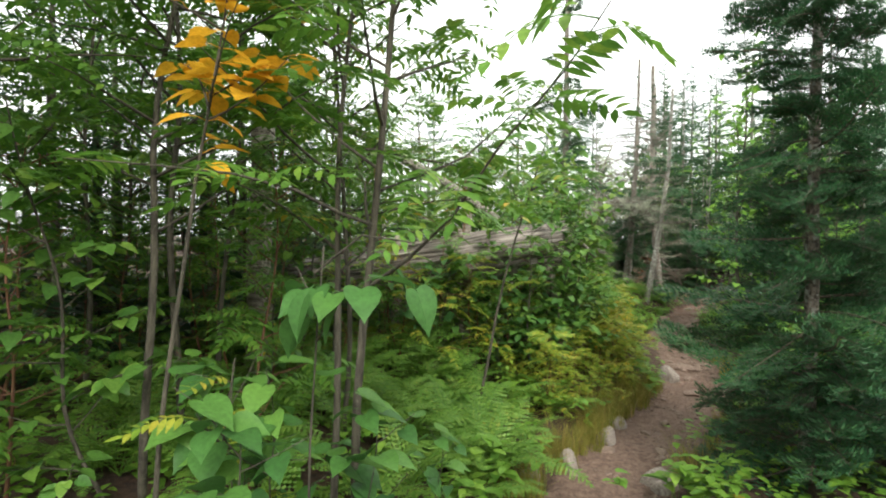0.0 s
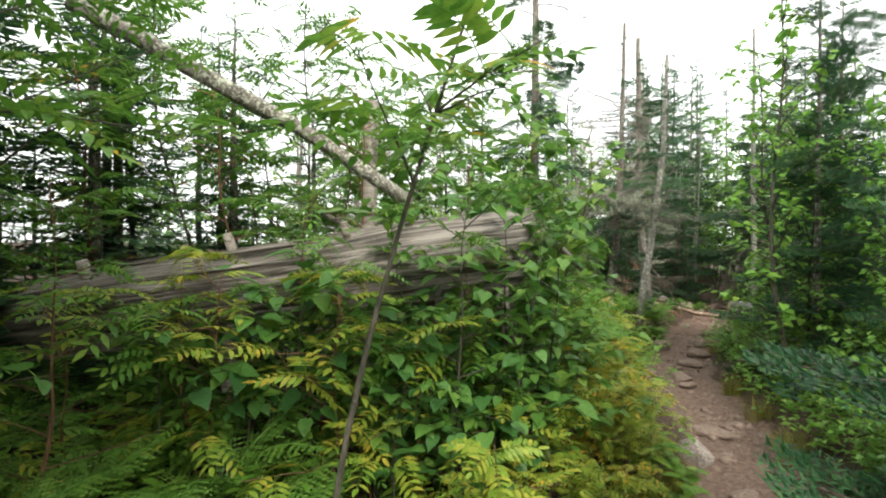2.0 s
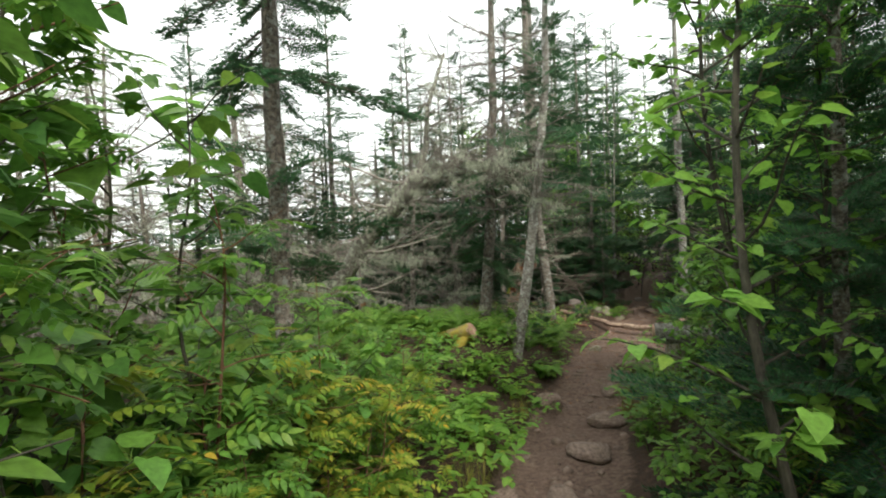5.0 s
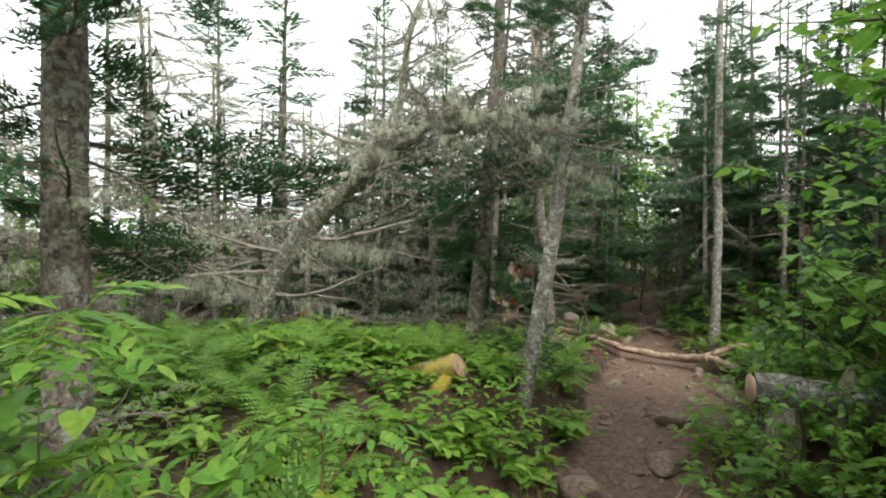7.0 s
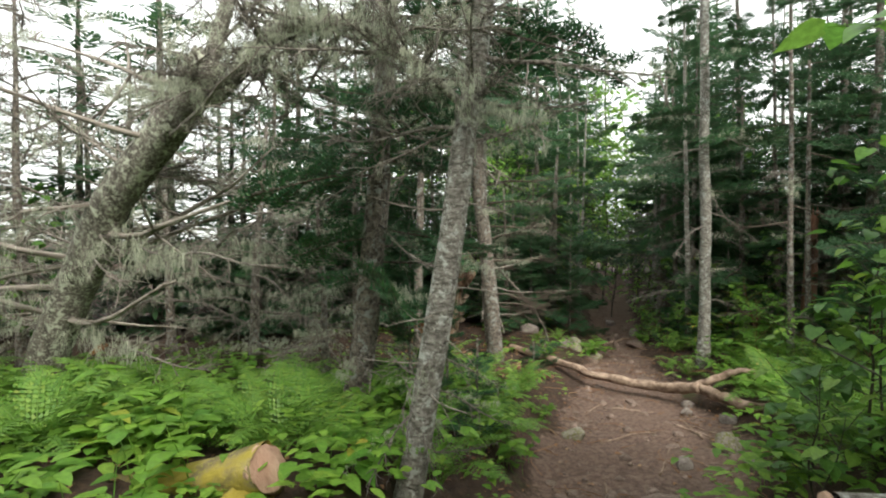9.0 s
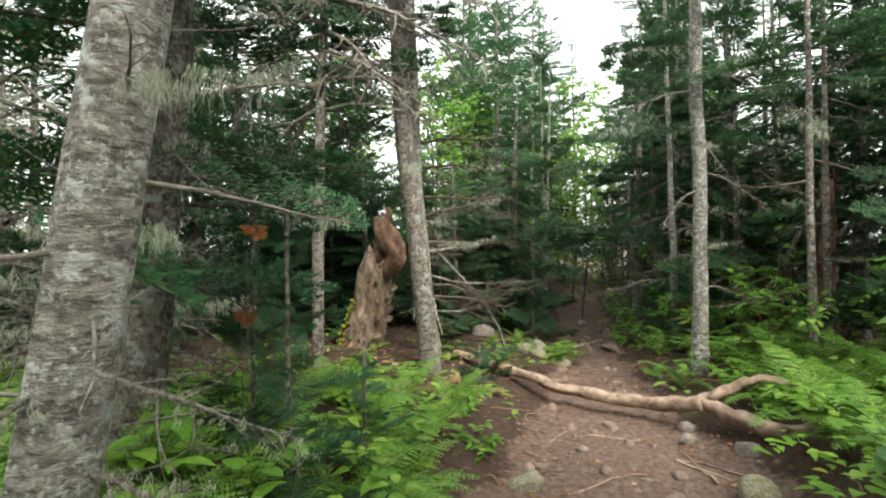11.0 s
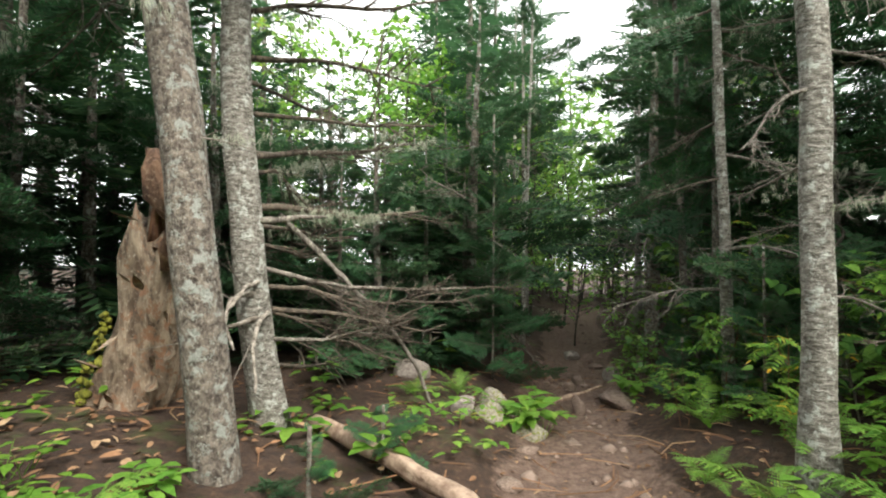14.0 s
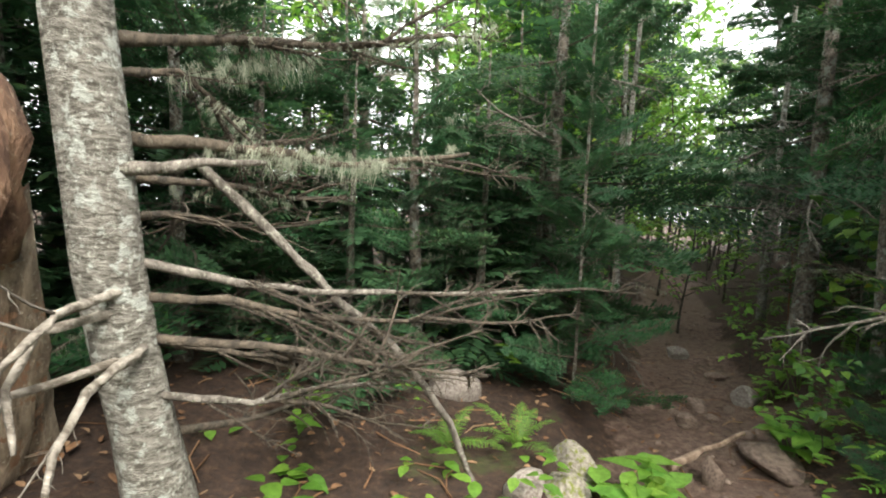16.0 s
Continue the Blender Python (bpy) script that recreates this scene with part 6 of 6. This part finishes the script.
# light growth at the far end of the trail
for x, y, s in ((7.0, 19.5, 1.0), (8.6, 19.5, 1.1), (6.2, 18.6, 1), (9.4, 21, 1.2), (7.8, 22, 1.2), (5.6, 16.6, .8), (7.9, 17.2, .9), (6.6, 21.5, 1.2), (5.0, 15.2, .6), (4.4, 17.5, 1), (8.4, 24, 1.8), (10, 23.5, 1.8), (6.4, 14.6, .7), (9, 26, 2.0), (11, 25, 2), (7, 25, 2), (8.3, 20.6, 1.0), (8.9, 22.2, 1.3), (9.6, 22.6, 1.4), (7.6, 20.8, 1.1), (10.6, 24, 1.5), (8.0, 23, 1.5), (3.2, 14.6, 1.0), (2.2, 12.6, .9), (4.2, 16.8, 1.1), (6.0, 15.6, .8), (7.6, 13.4, 1.0), (6.6, 10.6, .8), (1.0, 11.4, .9), (8.2, 14.8, 1.1), (3.4, 18, 1.3), (5.2, 12.9, .5)):
    leafy("birch", x, y, s, 3, "birches at the far end")

for x, y, s in ((6.0, 17.6, 1.7), (5.4, 16.2, 1.3), (7.6, 17.4, 1.5), (8.6, 19.2, 1.8), (7.0, 19.6, 1.8), (9.8, 21.2, 2.0), (8.0, 21.4, 2.0), (10.8, 25.4, 2.6), (9.6, 25, 2.6), (11.6, 26.4, 2.8), (6.4, 20.8, 2.0), (8.9, 24.4, 2.4), (10.9, 23.2, 2.2), (4.7, 14.8, 1.0), (6.7, 15.2, 1.2)):
    leafy("lime", x, y, s, 5, "bushes at the far end")
for x, y, s in ((.2, 13.2, .9), (1.2, 12.8, .75), (1.9, 14.2, .95), (3.0, 13.6, .8), (-.8, 12.4, .9), (.8, 15.4, 1.2), (2.6, 16.8, 1.3), (4.0, 15.2, 1.0), (3.5, 12.6, .6), (5.0, 16.9, 1.2), (-1.6, 14.0, 1.2), (2.2, 18.5, 1.5), (.2, 17.2, 1.5), (4.4, 20, 1.7)):
    leafy(random.choice(("slim", "slimgreen", "slimgreen")), x, y, s, 3, "birches behind the dead boughs")

# ---------------------------------------------------------------- ferns, herbs and grass
random.seed(21)
placed = 0
while placed < 60:
    x, y = rnd(-4.2, -.9), rnd(-6.3, -3.1)
    if clear_of_walk(x, y) > .42 and -3.05 > y:
        fern(x, y, rnd(.8, 1.15), 6)
        placed += 1
placed = 0
while placed < 84:
    x, y = rnd(-3.6, 1.6), rnd(2.0, 6.2)
    if clear_of_walk(x, y) > .7 and seg_dist(x, y, TRAIL)[2] > 0 and seg_dist(x, y, TRAIL)[0] > seg_dist(x, y, TRAIL)[1] + .2:
        if -.5 < x < .9 and 3.0 < y < 4.3 or math.hypot(x - .9, y - 4.42) < .3:
            continue
        fern(x, y, rnd(.65, 1.0), 6)
        placed += 1
placed = 0
while placed < 34:
    x, y = rnd(3.3, 6.2), rnd(3.6, 7.6)
    if seg_dist(x, y, TRAIL)[0] > seg_dist(x, y, TRAIL)[1] + .3:
        fern(x, y, rnd(.7, 1.05), 6)
        placed += 1
for x, y, s in ((1.55, 5.75, .8), (1.75, 6.5, .8), (1.5, 6.2, .75), (1.95, 6.9, .7), (1.2, 6.9, .8), (.9, 6.4, .8), (1.7, 7.2, .6), (3.05, 9.45, .42), (2.75, 9.4, .35), (4.3, 7.3, .8), (4.05, 7.7, .6), (4.55, 7.5, .85), (4.75, 7.1, .9), (4.05, 8.2, .5), (4.9, 7.8, .9), (4.6, 6.8, .9), (5.1, 7.3, 1.0), (5.0, 6.7, 1.0), (4.5, 8.1, .7), (5.3, 8.1, .9), (4.4, 8.7, .5), (4.2, 6.9, .7), (5.4, 6.9, 1.0)):
    fern(x, y, s, 7)
for gx in range(-9, 13):
    for gy in range(-12, 25):
        x, y = gx * .6 + rnd(-.2, .2), gy * .6 + rnd(-.2, .2)
        d, w, s = seg_dist(x, y, TRAIL)
        wood = y > 7.2 or (s < 0 and d > 3.5)
        if d < w + (.2 if 3 < y < 5.4 else .42) or d > 5.2 or min(d, seg_dist(x, y, WALKED)[0]) < (.4 if 3 < y < 5.4 else .55) or (wood and rnd(0, 1) < .88):
            continue
        ob = new("undergrowth", random.choice(PATCH))
        ob.matrix_basis = pose(x, y, ground_z(x, y), 0, 0, rnd(0, 360)) @ Matrix.Scale(.75 if d < w + .5 or math.hypot(x - .25, y - 3.75) < .6 else rnd(.8, 1.25), 4)
        tagged(ob, "carpet of low green forest herbs", "undergrowth", kind="stuff")
placed = 0
while placed < 150:
    zone = random.random()
    if zone < .5:
        x, y = rnd(-2.5, 2.0), rnd(1.2, 6.5)
    elif zone < .72:
        x, y = rnd(1.6, 5.0), rnd(-1.0, 6.6)
    elif zone < .9:
        x, y = rnd(-2.2, .4), rnd(-5.5, 1.5)
    else:
        x, y = rnd(3.8, 6.0), rnd(8.0, 13.0)
    d, w, _ = seg_dist(x, y, TRAIL)
    if d < w + .08 or clear_of_walk(x, y) < .2 or math.hypot(x - .35, y - 3.95) < .22:
        continue
    herb(x, y, random.choice((0, 0, 1, 1, 2, 3)), rnd(.8, 1.35))
    placed += 1
for _ in range(60):
    k = random.randint(2, 9)
    u, sg = rnd(0, 1), random.choice((1, 1, -1))
    a, b = TRAIL[k], TRAIL[k + 1]
    dx, dy = b[0] - a[0], b[1] - a[1]
    L = math.hypot(dx, dy)
    w = (a[2] + rnd(.05, .22)) * sg
    x, y = a[0] + dx * u - dy / L * w, a[1] + dy * u + dx / L * w
    if seg_dist(x, y, WALKED)[0] > .3:
        tuft(x, y, rnd(.7, 1.2))
for _ in range(30):
    y = rnd(-4.3, -1.3)
    tx = seg_dist(0, y, [(a, b, a) for a, b, _ in TRAIL])[1]
    x = tx - rnd(.36, .6)
    if seg_dist(x, y, WALKED)[0] > .3:
        tuft(x, y, rnd(.8, 1.3))
for _ in range(46):
    x, y = rnd(-.7, 1.35), rnd(2.4, 4.6)
    d, w, _ = seg_dist(x, y, TRAIL)
    if d > w + .12 and clear_of_walk(x, y) > .2 and math.hypot(x - .38, y - 4.05) > .2:
        herb(x, y, random.choice((0, 1, 2, 2, 3)), rnd(.7, 1.1) if y < 3.9 else rnd(.9, 1.3))
for _ in range(16):
    x, y = rnd(.9, 2.2), rnd(6.6, 7.8)
    herb(x, y, random.choice((0, 2, 3)), rnd(.6, .9))
# dark green herb by the mossy stones
herb(3.45, 9.2, 3, 1.3)
herb(3.5, 9.12, 1, 1.0)
# rusty dead twigs
for x, y, z in ((-1.1, 5.7, .75), (1.1, 5.3, 1.3), (1.0, 5.6, 1.0), (5.6, 8.5, 1.6)):
    e = thing("dead_fir_spray", x, y, None, "rust-brown dead fir spray leaning in the undergrowth", "branch", "rusty sprays")
    part("spray", RUST_B, e, aim((0, 0, max(.3, z - .3)), (rnd(-1, 1), -.6, -.3), 0, .2))
    g = Geo()
    g.tube([(0, 0, -.05), (0, 0, max(.3, z - .3))], [.002, .0015], 4)
    part("stem", g.mesh("stem", TWIG_DARK), e)
